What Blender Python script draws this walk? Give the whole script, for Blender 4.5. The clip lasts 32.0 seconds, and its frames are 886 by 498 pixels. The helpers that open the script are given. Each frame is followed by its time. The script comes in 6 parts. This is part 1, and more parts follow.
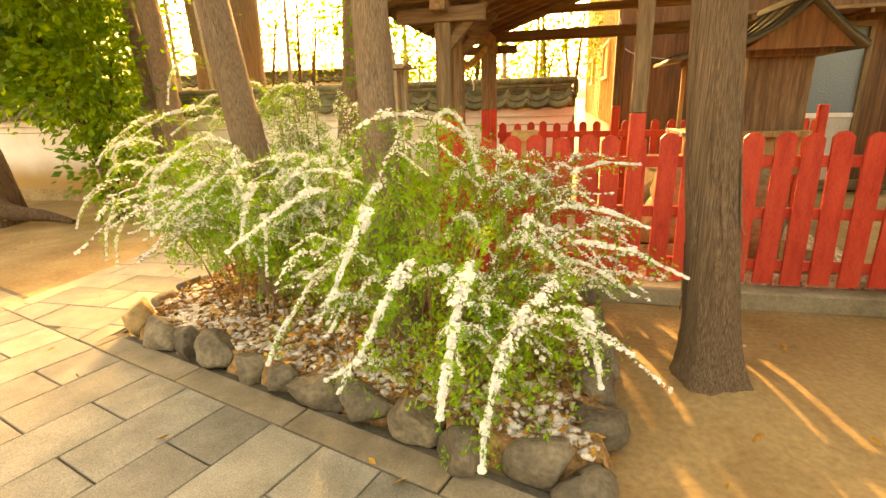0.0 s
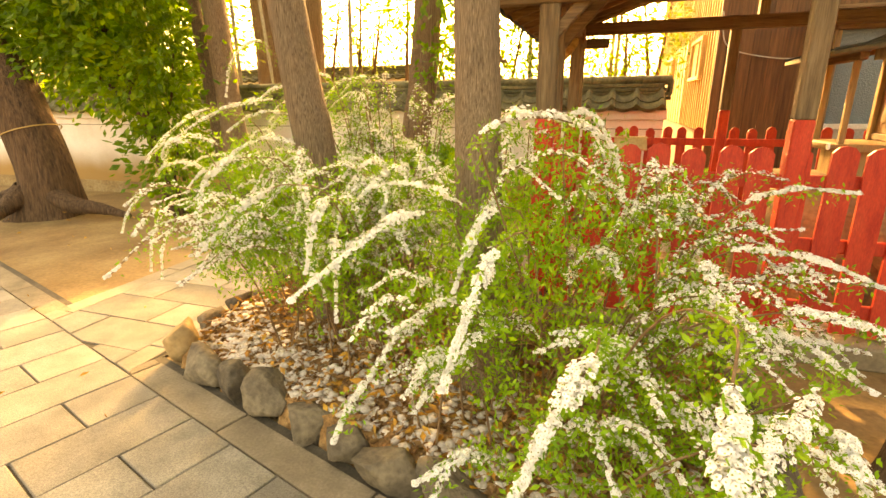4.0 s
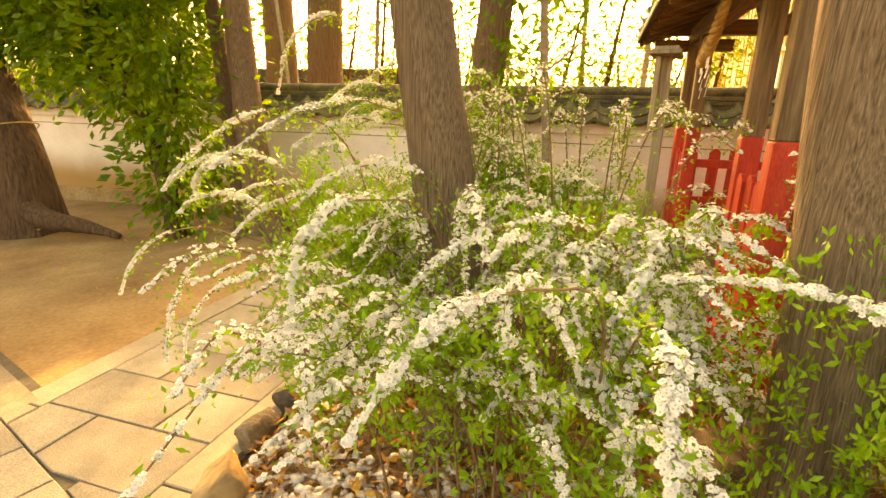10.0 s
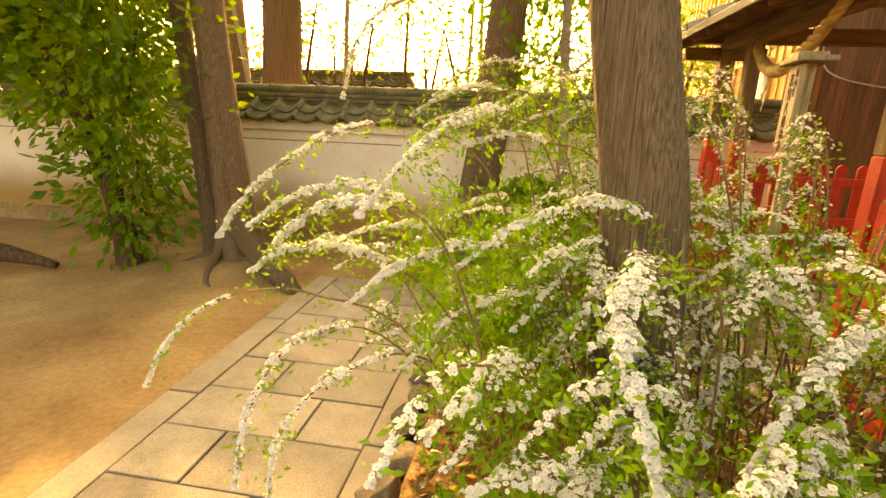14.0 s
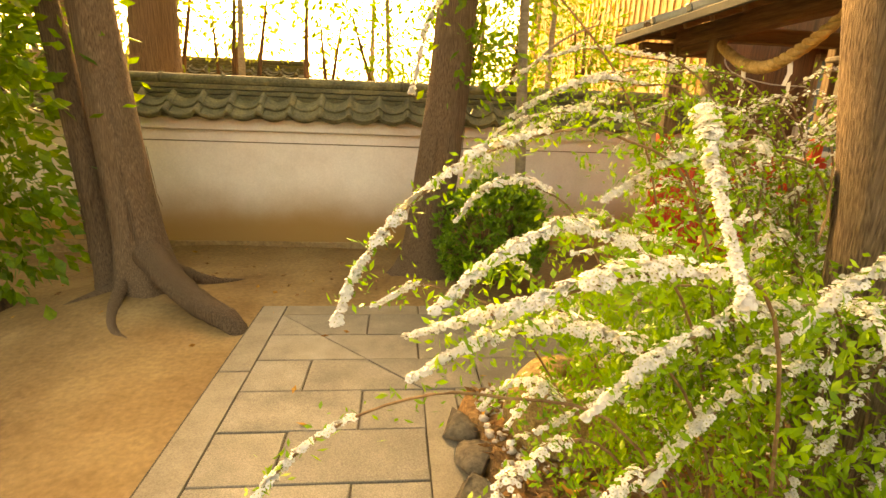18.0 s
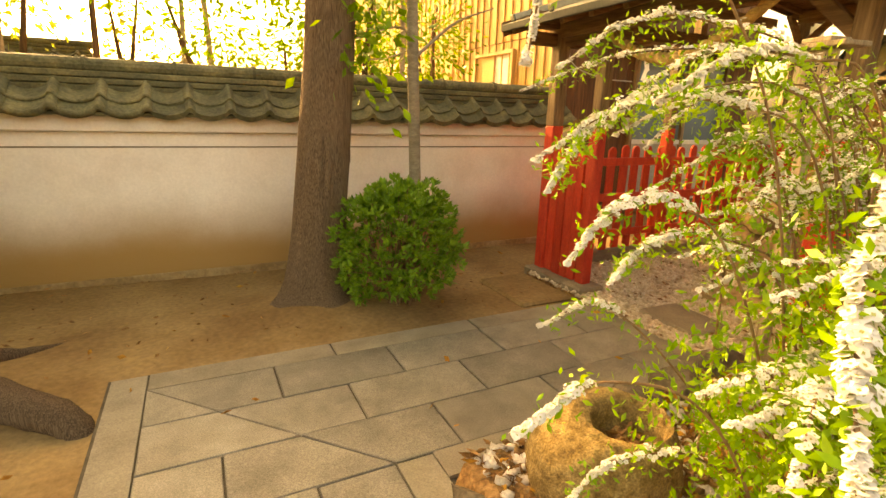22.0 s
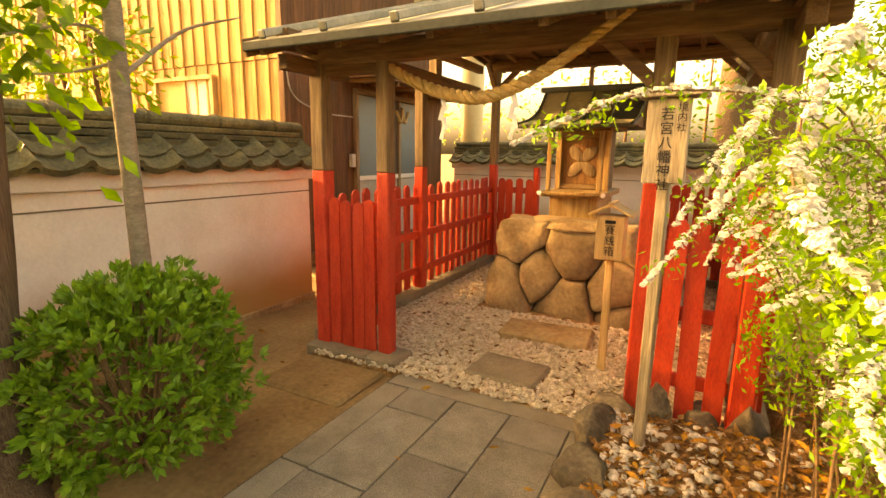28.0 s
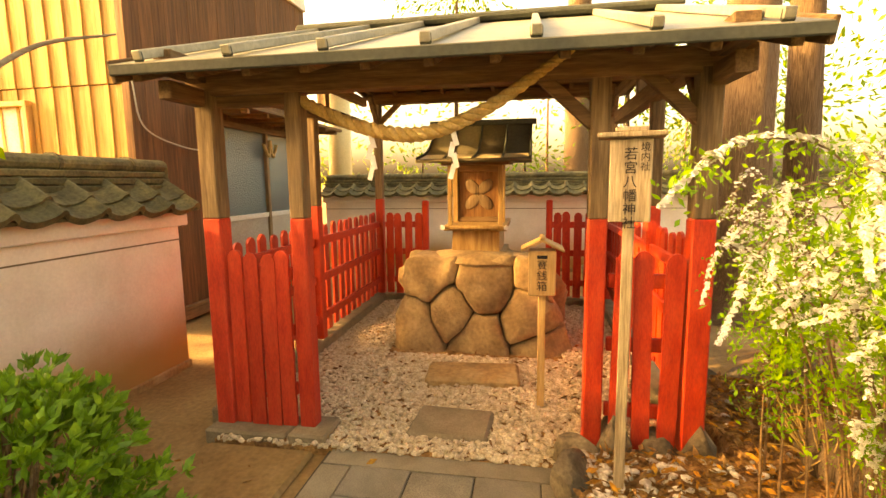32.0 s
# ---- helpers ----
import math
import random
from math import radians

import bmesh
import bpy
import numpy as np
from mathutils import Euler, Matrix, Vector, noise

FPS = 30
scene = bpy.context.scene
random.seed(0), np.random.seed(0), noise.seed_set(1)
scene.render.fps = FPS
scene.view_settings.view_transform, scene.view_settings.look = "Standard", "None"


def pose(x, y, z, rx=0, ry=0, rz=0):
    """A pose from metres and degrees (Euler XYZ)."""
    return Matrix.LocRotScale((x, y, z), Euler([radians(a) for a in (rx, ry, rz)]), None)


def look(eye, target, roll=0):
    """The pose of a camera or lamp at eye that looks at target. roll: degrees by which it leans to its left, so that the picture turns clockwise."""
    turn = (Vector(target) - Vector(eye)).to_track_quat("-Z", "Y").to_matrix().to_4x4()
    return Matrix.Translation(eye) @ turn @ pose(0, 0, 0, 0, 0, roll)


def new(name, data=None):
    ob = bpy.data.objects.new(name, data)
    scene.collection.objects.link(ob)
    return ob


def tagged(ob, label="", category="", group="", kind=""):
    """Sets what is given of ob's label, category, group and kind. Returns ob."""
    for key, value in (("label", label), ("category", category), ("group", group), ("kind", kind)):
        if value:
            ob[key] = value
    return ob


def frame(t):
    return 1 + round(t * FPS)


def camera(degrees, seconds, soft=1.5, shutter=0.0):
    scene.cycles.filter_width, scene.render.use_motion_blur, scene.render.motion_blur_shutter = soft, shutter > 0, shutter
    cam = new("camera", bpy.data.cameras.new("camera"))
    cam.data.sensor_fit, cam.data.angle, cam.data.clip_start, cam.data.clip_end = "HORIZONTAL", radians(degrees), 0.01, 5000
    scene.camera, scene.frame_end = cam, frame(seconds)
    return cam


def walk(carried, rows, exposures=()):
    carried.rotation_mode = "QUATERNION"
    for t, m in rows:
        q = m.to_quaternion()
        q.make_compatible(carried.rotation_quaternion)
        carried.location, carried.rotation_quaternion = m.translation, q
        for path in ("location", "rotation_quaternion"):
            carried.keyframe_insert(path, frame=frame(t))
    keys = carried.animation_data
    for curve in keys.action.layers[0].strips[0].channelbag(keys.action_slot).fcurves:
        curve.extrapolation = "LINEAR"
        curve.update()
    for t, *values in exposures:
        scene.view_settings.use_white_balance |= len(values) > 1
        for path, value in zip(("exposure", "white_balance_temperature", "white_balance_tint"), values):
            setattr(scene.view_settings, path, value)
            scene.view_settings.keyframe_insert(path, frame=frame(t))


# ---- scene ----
cam = camera(84.1, 32.0)
PATH = [
    (0, (2.736, -1.744, 1.327), (2.299, 0.121, 0.750), -1.67),
    (1, (2.685, -1.647, 1.313), (2.196, 0.208, 0.746), -1.36),
    (2, (2.604, -1.513, 1.314), (2.060, 0.325, 0.741), -1.05),
    (3, (2.493, -1.381, 1.313), (1.908, 0.442, 0.737), -0.74),
    (4, (2.342, -1.262, 1.316), (1.734, 0.555, 0.743), -0.45),
    (4.5, (2.264, -1.195, 1.314), (1.645, 0.619, 0.744), -0.31),
    (6.5, (1.977, -0.915, 1.293), (1.340, 0.897, 0.735), 0.21),
    (7, (1.896, -0.846, 1.293), (1.260, 0.967, 0.738), 0.35),
    (8, (1.712, -0.710, 1.283), (1.082, 1.109, 0.742), 0.66),
    (9, (1.506, -0.598, 1.284), (0.905, 1.231, 0.745), 1.02),
    (10, (1.300, -0.496, 1.303), (0.744, 1.348, 0.761), 1.42),
    (11, (1.116, -0.399, 1.296), (0.613, 1.463, 0.766), 1.81),
    (12, (0.930, -0.299, 1.294), (0.498, 1.583, 0.774), 2.14),
    (13, (0.736, -0.220, 1.308), (0.362, 1.675, 0.787), 2.30),
    (14, (0.496, -0.163, 1.311), (0.200, 1.746, 0.791), 2.26),
    (14.5, (0.395, -0.126, 1.314), (0.146, 1.788, 0.791), 2.23),
    (16.5, (0.050, 0.074, 1.315), (0.054, 2.000, 0.776), 2.14),
    (17, (-0.042, 0.127, 1.319), (0.023, 2.052, 0.782), 2.11),
    (18, (-0.195, 0.256, 1.310), (-0.006, 2.176, 0.782), 2.09),
    (19, (-0.351, 0.394, 1.315), (-0.006, 2.290, 0.780), 2.08),
    (20, (-0.480, 0.556, 1.319), (0.048, 2.405, 0.770), 2.03),
    (21, (-0.569, 0.730, 1.296), (0.133, 2.523, 0.755), 1.91),
    (22, (-0.627, 0.923, 1.280), (0.237, 2.648, 0.754), 1.75),
    (23, (-0.656, 1.121, 1.281), (0.371, 2.754, 0.755), 1.60),
    (24, (-0.665, 1.293, 1.301), (0.530, 2.811, 0.782), 1.49),
    (24.5, (-0.662, 1.371, 1.310), (0.610, 2.827, 0.799), 1.45),
    (26.5, (-0.594, 1.696, 1.316), (0.973, 2.855, 0.869), 1.25),
    (27, (-0.584, 1.783, 1.324), (1.047, 2.859, 0.898), 1.16),
    (28, (-0.575, 1.962, 1.342), (1.168, 2.865, 0.961), 0.91),
    (29, (-0.569, 2.130, 1.363), (1.258, 2.866, 1.016), 0.55),
    (30, (-0.547, 2.268, 1.382), (1.338, 2.855, 1.064), 0.14),
    (31, (-0.514, 2.375, 1.389), (1.410, 2.840, 1.100), -0.28),
    (32, (-0.484, 2.473, 1.401), (1.467, 2.824, 1.134), -0.68),
]
walk(cam, [(t, look(eye, target, roll)) for t, eye, target, roll in PATH],
     [(0.0, 3.52, 32000, 20), (8.0, 3.28, 32000, 21), (14.0, 2.95, 31000, 19), (22.0, 2.95, 26000, 20), (27.0, 3.06, 22500, 22), (32.0, 3.18, 23000, 20)])

# ---- world and sun ----
SUN_YAW, SUN_UP = 13.0, 21.0
world = bpy.data.worlds.new("sky")
scene.world = world
world.use_nodes = True
wn = world.node_tree.nodes
sky = wn.new("ShaderNodeTexSky")
sky.sky_type, sky.sun_disc = "NISHITA", False
sky.sun_elevation, sky.sun_rotation = radians(SUN_UP), radians(-SUN_YAW)
sky.air_density, sky.dust_density, sky.ozone_density = 1.0, 7.0, 1.0
wn["Background"].inputs["Strength"].default_value = 0.15
world.node_tree.links.new(sky.outputs[0], wn["Background"].inputs["Color"])
sun = new("sun", bpy.data.lights.new("sun", "SUN"))
sun.data.energy, sun.data.angle, sun.data.color = 1.5, radians(1.0), (1.0, 0.80, 0.52)
sun_from = Vector((-math.sin(radians(SUN_YAW)) * math.cos(radians(SUN_UP)), math.cos(radians(SUN_YAW)) * math.cos(radians(SUN_UP)), math.sin(radians(SUN_UP))))
sun.matrix_world = look(sun_from * 40, (0, 0, 0))

# ---- materials ----
MATS = {}


def surface(name, colours, rough=0.8, scale=6.0, stretch=(1, 1, 1), fine=60.0, bump=0.3, vary=0.12, metal=0.0, depth=0.01, spec=0.3, thin=0.0):
    """A surface: colours blended by a coarse noise, a fine grain over it, both as relief, and a shade of its own for each piece."""
    if name in MATS:
        return MATS[name]
    m = bpy.data.materials.new(name)
    m.use_nodes = True
    n, l = m.node_tree.nodes, m.node_tree.links
    b = n["Principled BSDF"]
    b.inputs["Roughness"].default_value = rough
    b.inputs["Metallic"].default_value = metal
    b.inputs["Specular IOR Level"].default_value = spec
    co = n.new("ShaderNodeTexCoord")
    mp = n.new("ShaderNodeMapping")
    mp.inputs["Scale"].default_value = stretch
    info = n.new("ShaderNodeObjectInfo")
    jump = n.new("ShaderNodeVectorMath")
    jump.operation = "SCALE"
    jump.inputs[0].default_value = (37.0, 19.0, 53.0)
    l.new(info.outputs["Random"], jump.inputs["Scale"])
    shift = n.new("ShaderNodeVectorMath")
    l.new(co.outputs["Object"], shift.inputs[0])
    l.new(jump.outputs[0], shift.inputs[1])
    l.new(shift.outputs[0], mp.inputs["Vector"])
    big = n.new("ShaderNodeTexNoise")
    big.inputs["Scale"].default_value, big.inputs["Detail"].default_value, big.inputs["Roughness"].default_value = scale, 6.0, 0.6
    small = n.new("ShaderNodeTexNoise")
    small.inputs["Scale"].default_value, small.inputs["Detail"].default_value = fine, 3.0
    l.new(mp.outputs[0], big.inputs["Vector"])
    l.new(mp.outputs[0], small.inputs["Vector"])
    ramp = n.new("ShaderNodeValToRGB")
    ramp.color_ramp.elements.remove(ramp.color_ramp.elements[0])
    for k, c in enumerate(colours):
        at = 0.3 + 0.4 * k / max(1, len(colours) - 1)
        e = ramp.color_ramp.elements[0] if k == 0 else ramp.color_ramp.elements.new(at)
        e.position, e.color = at, (*c, 1)
    l.new(big.outputs["Fac"], ramp.inputs["Fac"])
    grain = n.new("ShaderNodeMapRange")
    grain.inputs["From Min"].default_value, grain.inputs["From Max"].default_value = 0.25, 0.75
    grain.inputs["To Min"].default_value, grain.inputs["To Max"].default_value = 1 - vary * 1.6, 1 + vary * 1.6
    l.new(small.outputs["Fac"], grain.inputs["Value"])
    own = n.new("ShaderNodeMapRange")
    own.inputs["To Min"].default_value, own.inputs["To Max"].default_value = 1 - vary, 1 + vary
    l.new(info.outputs["Random"], own.inputs["Value"])
    both = n.new("ShaderNodeMath")
    both.operation = "MULTIPLY"
    l.new(grain.outputs[0], both.inputs[0])
    l.new(own.outputs[0], both.inputs[1])
    tint = n.new("ShaderNodeVectorMath")
    tint.operation = "SCALE"
    l.new(ramp.outputs["Color"], tint.inputs[0])
    l.new(both.outputs[0], tint.inputs["Scale"])
    l.new(tint.outputs[0], b.inputs["Base Color"])
    rr = n.new("ShaderNodeMapRange")
    rr.inputs["To Min"].default_value, rr.inputs["To Max"].default_value = max(0.02, rough - 0.12), min(1, rough + 0.12)
    l.new(big.outputs["Fac"], rr.inputs["Value"])
    l.new(rr.outputs[0], b.inputs["Roughness"])
    mixed = n.new("ShaderNodeMath")
    mixed.operation = "MULTIPLY_ADD"
    mixed.inputs[1].default_value = 0.5
    l.new(small.outputs["Fac"], mixed.inputs[0])
    l.new(big.outputs["Fac"], mixed.inputs[2])
    bp = n.new("ShaderNodeBump")
    bp.inputs["Strength"].default_value, bp.inputs["Distance"].default_value = bump, depth
    l.new(mixed.outputs[0], bp.inputs["Height"])
    l.new(bp.outputs[0], b.inputs["Normal"])
    if thin:
        b.inputs["Subsurface Weight"].default_value = 0.0
        tr = n.new("ShaderNodeBsdfTranslucent")
        l.new(tint.outputs[0], tr.inputs["Color"])
        mix = n.new("ShaderNodeMixShader")
        mix.inputs[0].default_value = thin
        l.new(b.outputs[0], mix.inputs[1])
        l.new(tr.outputs[0], mix.inputs[2])
        l.new(mix.outputs[0], n["Material Output"].inputs["Surface"])
    MATS[name] = m
    return m


UP, ALX, ALY = (9, 9, 0.7), (0.7, 9, 9), (9, 0.7, 9)
red_paint = surface("red_paint", [(0.40, 0.028, 0.018), (0.52, 0.046, 0.027), (0.56, 0.066, 0.036)], 0.55, 5, (4, 4, 1), 40, 0.25, 0.10)
old_wood = surface("old_wood", [(0.10, 0.062, 0.034), (0.185, 0.122, 0.068), (0.26, 0.18, 0.108)], 0.8, 4, UP, 14, 0.5, 0.16)
old_wood_y = surface("old_wood_y", [(0.10, 0.055, 0.028), (0.18, 0.105, 0.055), (0.25, 0.16, 0.09)], 0.8, 4, ALY, 14, 0.5, 0.16)
old_wood_x = surface("old_wood_x", [(0.09, 0.05, 0.026), (0.16, 0.095, 0.05), (0.22, 0.14, 0.08)], 0.8, 4, ALX, 14, 0.5, 0.16)
fresh_wood = surface("fresh_wood", [(0.42, 0.25, 0.10), (0.52, 0.33, 0.15), (0.58, 0.40, 0.2)], 0.6, 3, UP, 18, 0.25, 0.1)
shrine_wood = surface("shrine_wood", [(0.22, 0.125, 0.05), (0.31, 0.19, 0.085), (0.40, 0.27, 0.13)], 0.7, 3, UP, 18, 0.35, 0.12)
grey_wood = surface("grey_wood", [(0.20, 0.15, 0.10), (0.30, 0.24, 0.16), (0.38, 0.31, 0.22)], 0.85, 4, UP, 16, 0.5, 0.14)
# House boards in two tones: sun and shade put into the colour.
sunlit_plank = surface("sunlit_plank", [(0.30, 0.16, 0.055), (0.44, 0.26, 0.10), (0.54, 0.35, 0.16)], 0.75, 3, (9, 9, 0.5), 10, 0.5, 0.14)
shaded_plank = surface("shaded_plank", [(0.07, 0.034, 0.016), (0.13, 0.062, 0.03), (0.18, 0.09, 0.045)], 0.75, 3, (9, 9, 0.5), 10, 0.5, 0.14)
granite = surface("granite", [(0.135, 0.12, 0.092), (0.20, 0.18, 0.14), (0.255, 0.232, 0.186)], 0.62, 5, (1, 1, 1), 190, 0.5, 0.26, depth=0.005, spec=0.45)
granite_edge = surface("granite_edge", [(0.19, 0.16, 0.115), (0.25, 0.215, 0.16), (0.30, 0.26, 0.195)], 0.7, 5, (1, 1, 1), 150, 0.35, 0.14, depth=0.004)
joint = surface("joint", [(0.06, 0.05, 0.035), (0.12, 0.10, 0.07)], 0.95, 12, fine=90)
kerb_stone = surface("kerb_stone", [(0.15, 0.115, 0.075), (0.21, 0.165, 0.11), (0.26, 0.21, 0.145)], 0.8, 6, fine=90)
earth = surface("earth", [(0.19, 0.105, 0.043), (0.265, 0.163, 0.073), (0.34, 0.225, 0.108)], 0.95, 1.6, (1, 1, 1), 34, 0.6, 0.13, depth=0.02)
litter = surface("litter", [(0.15, 0.072, 0.029), (0.27, 0.138, 0.056), (0.39, 0.225, 0.10)], 0.95, 14, (1, 1, 1), 70, 0.9, 0.25, depth=0.02)
rock = surface("rock", [(0.10, 0.075, 0.05), (0.19, 0.145, 0.095), (0.29, 0.225, 0.15)], 0.9, 5, (1, 1, 1), 40, 0.7, 0.18, depth=0.02)
edging_rock = surface("edging_rock", [(0.07, 0.055, 0.04), (0.14, 0.11, 0.075), (0.23, 0.18, 0.12)], 0.9, 5, (1, 1, 1), 45, 0.9, 0.2, depth=0.02)
tan_rock = surface("tan_rock", [(0.22, 0.135, 0.065), (0.34, 0.22, 0.11), (0.42, 0.30, 0.17)], 0.9, 4, (1, 1, 1), 30, 0.6, 0.15, depth=0.02)
mound_rock = surface("mound_rock", [(0.20, 0.12, 0.06), (0.31, 0.205, 0.11), (0.41, 0.29, 0.165)], 0.9, 4, (1, 1, 1), 30, 0.6, 0.14, depth=0.02)
pebble_mat = surface("pebble_white", [(0.36, 0.29, 0.23), (0.54, 0.48, 0.41), (0.70, 0.66, 0.60)], 0.6, 14, fine=80, bump=0.15, vary=0.2)
gravel_mat = surface("gravel_cream", [(0.38, 0.27, 0.17), (0.55, 0.44, 0.31), (0.68, 0.58, 0.45)], 0.65, 22, fine=90, bump=0.15, vary=0.2)
basin_stone = surface("basin_stone", [(0.20, 0.12, 0.04), (0.36, 0.24, 0.10), (0.50, 0.36, 0.17)], 0.95, 26, (1, 1, 1), 130, 1.0, 0.3, depth=0.012)
plaster = surface("plaster", [(0.70, 0.64, 0.57), (0.78, 0.73, 0.67), (0.82, 0.78, 0.72)], 0.9, 2.2, (1, 1, 1), 60, 0.2, 0.04, depth=0.006)
tile_mat = surface("roof_tile", [(0.055, 0.055, 0.032), (0.11, 0.105, 0.058), (0.19, 0.165, 0.085)], 0.75, 5, (1, 1, 1), 50, 0.5, 0.22, depth=0.01)
bark = surface("bark", [(0.095, 0.06, 0.036), (0.22, 0.155, 0.10), (0.34, 0.25, 0.175)], 0.95, 6, (40, 40, 0.40), 9, 1.0, 0.18, depth=0.016)
bark_red = surface("bark_red", [(0.075, 0.045, 0.028), (0.18, 0.115, 0.07), (0.30, 0.205, 0.135)], 0.95, 6, (38, 38, 0.40), 9, 1.0, 0.18, depth=0.016)
bark_dark = surface("bark_dark", [(0.045, 0.025, 0.014), (0.10, 0.055, 0.03), (0.15, 0.085, 0.05)], 0.95, 5, (6, 6, 0.45), 9, 1.0, 0.2, depth=0.03)
bark_smooth = surface("bark_smooth", [(0.17, 0.14, 0.10), (0.25, 0.21, 0.155), (0.32, 0.27, 0.2)], 0.85, 6, (2, 2, 5), 30, 0.4, 0.12)
twig = surface("twig", [(0.14, 0.075, 0.038), (0.30, 0.19, 0.105)], 0.85, 20, fine=80)
petal = surface("petal", [(0.72, 0.71, 0.66), (0.79, 0.78, 0.74)], 0.7, 30, fine=120, bump=0.1, vary=0.06, thin=0.15)
eye_mat = surface("flower_eye", [(0.35, 0.36, 0.10), (0.45, 0.44, 0.16)], 0.8, 30)
spring_leaf = surface("spring_leaf", [(0.08, 0.22, 0.016), (0.17, 0.35, 0.025), (0.29, 0.43, 0.037)], 0.55, 9, fine=50, bump=0.2, vary=0.15, thin=0.28)
azalea_leaf = surface("azalea_leaf", [(0.06, 0.16, 0.02), (0.12, 0.27, 0.03), (0.22, 0.37, 0.045)], 0.42, 14, fine=50, bump=0.2, vary=0.2, thin=0.3)
tree_leaf = surface("tree_leaf", [(0.045, 0.12, 0.010), (0.105, 0.22, 0.014), (0.24, 0.31, 0.02)], 0.4, 2.5, fine=30, bump=0.2, vary=0.2, thin=0.45)
far_leaf = surface("far_leaf", [(0.09, 0.15, 0.03), (0.20, 0.25, 0.045), (0.33, 0.31, 0.07)], 0.6, 1.0, fine=20, bump=0.2, vary=0.2, thin=0.45)
straw = surface("straw_rope", [(0.34, 0.21, 0.075), (0.46, 0.31, 0.13), (0.54, 0.39, 0.19)], 0.9, 20, fine=90, bump=0.6)
paper = surface("paper", [(0.78, 0.76, 0.72), (0.84, 0.82, 0.78)], 0.8, 8, vary=0.03, bump=0.05)
copper_sheet = surface("roof_sheet", [(0.20, 0.21, 0.17), (0.30, 0.30, 0.24), (0.38, 0.36, 0.28)], 0.5, 3, (1, 1, 1), 40, 0.25, 0.1, metal=0.3)
hokora_sheet = surface("hokora_sheet", [(0.085, 0.075, 0.045), (0.14, 0.12, 0.075)], 0.6, 4, fine=40)
door_wood = surface("door_wood", [(0.13, 0.055, 0.022), (0.21, 0.10, 0.042), (0.27, 0.14, 0.065)], 0.7, 4, UP, 18, 0.4, 0.12)
# Cream colour that stands for sunlight on the little shrine's lower eave.
sunlit_eave_mat = surface("eave_sheet", [(0.42, 0.35, 0.21), (0.55, 0.48, 0.32)], 0.45, 4, fine=40)
dark_metal = surface("dark_sheet", [(0.035, 0.045, 0.04), (0.065, 0.075, 0.06)], 0.75, 4, fine=40)
ink = surface("ink", [(0.015, 0.013, 0.012), (0.03, 0.026, 0.022)], 0.8, 20)
ochre_wall = surface("ochre_wall", [(0.50, 0.36, 0.16), (0.58, 0.43, 0.21)], 0.9, 2)
dry_leaf = surface("dry_leaf", [(0.28, 0.10, 0.02), (0.42, 0.19, 0.035), (0.50, 0.28, 0.06)], 0.7, 8, vary=0.25, bump=0.2)
white_paint = surface("white_paint", [(0.66, 0.64, 0.58), (0.74, 0.72, 0.66)], 0.5, 5)
grey_panel = surface("grey_panel", [(0.36, 0.34, 0.30), (0.44, 0.42, 0.37)], 0.6, 3)
cream_post = surface("cream_post", [(0.55, 0.45, 0.24), (0.62, 0.52, 0.30)], 0.5, 3)


def glass_material():
    m = bpy.data.materials.new("frosted_glass")
    m.use_nodes = True
    n, l = m.node_tree.nodes, m.node_tree.links
    b = n["Principled BSDF"]
    b.inputs["Base Color"].default_value = (0.10, 0.15, 0.17, 1)
    b.inputs["Roughness"].default_value = 0.18
    b.inputs["Specular IOR Level"].default_value = 0.8
    v = n.new("ShaderNodeTexVoronoi")
    v.inputs["Scale"].default_value = 60
    co = n.new("ShaderNodeTexCoord")
    l.new(co.outputs["Object"], v.inputs["Vector"])
    bp = n.new("ShaderNodeBump")
    bp.inputs["Strength"].default_value, bp.inputs["Distance"].default_value = 0.5, 0.01
    l.new(v.outputs["Distance"], bp.inputs["Height"])
    l.new(bp.outputs[0], b.inputs["Normal"])
    return m


glass = glass_material()


def stained_plaster():
    """White plaster with an ochre splash stain, ragged at its upper edge, along the foot of the wall."""
    m = surface("plaster_stained", [(0.70, 0.64, 0.57), (0.78, 0.73, 0.67), (0.82, 0.78, 0.72)], 0.9, 2.2, (1, 1, 1), 60, 0.2, 0.04, depth=0.006)
    n, l = m.node_tree.nodes, m.node_tree.links
    b = n["Principled BSDF"]
    old = b.inputs["Base Color"].links[0].from_socket
    co = n.new("ShaderNodeTexCoord")
    sep = n.new("ShaderNodeSeparateXYZ")
    l.new(co.outputs["Object"], sep.inputs[0])
    no = n.new("ShaderNodeTexNoise")
    no.inputs["Scale"].default_value, no.inputs["Detail"].default_value = 1.7, 7
    l.new(co.outputs["Object"], no.inputs["Vector"])
    ma = n.new("ShaderNodeMath")
    ma.operation = "MULTIPLY_ADD"
    ma.inputs[1].default_value = -0.24
    l.new(no.outputs["Fac"], ma.inputs[0])
    l.new(sep.outputs["Z"], ma.inputs[2])
    r = n.new("ShaderNodeMapRange")
    r.interpolation_type = "SMOOTHSTEP"
    r.inputs["From Min"].default_value, r.inputs["From Max"].default_value = 0.02, 0.56
    r.inputs["To Min"].default_value, r.inputs["To Max"].default_value = 0.95, 0.0
    l.new(ma.outputs[0], r.inputs["Value"])
    mx = n.new("ShaderNodeMix")
    mx.data_type = "RGBA"
    l.new(r.outputs[0], mx.inputs["Factor"])
    l.new(old, mx.inputs["A"])
    mx.inputs["B"].default_value = (0.37, 0.20, 0.06, 1)
    l.new(mx.outputs["Result"], b.inputs["Base Color"])
    return m


wall_plaster = stained_plaster()


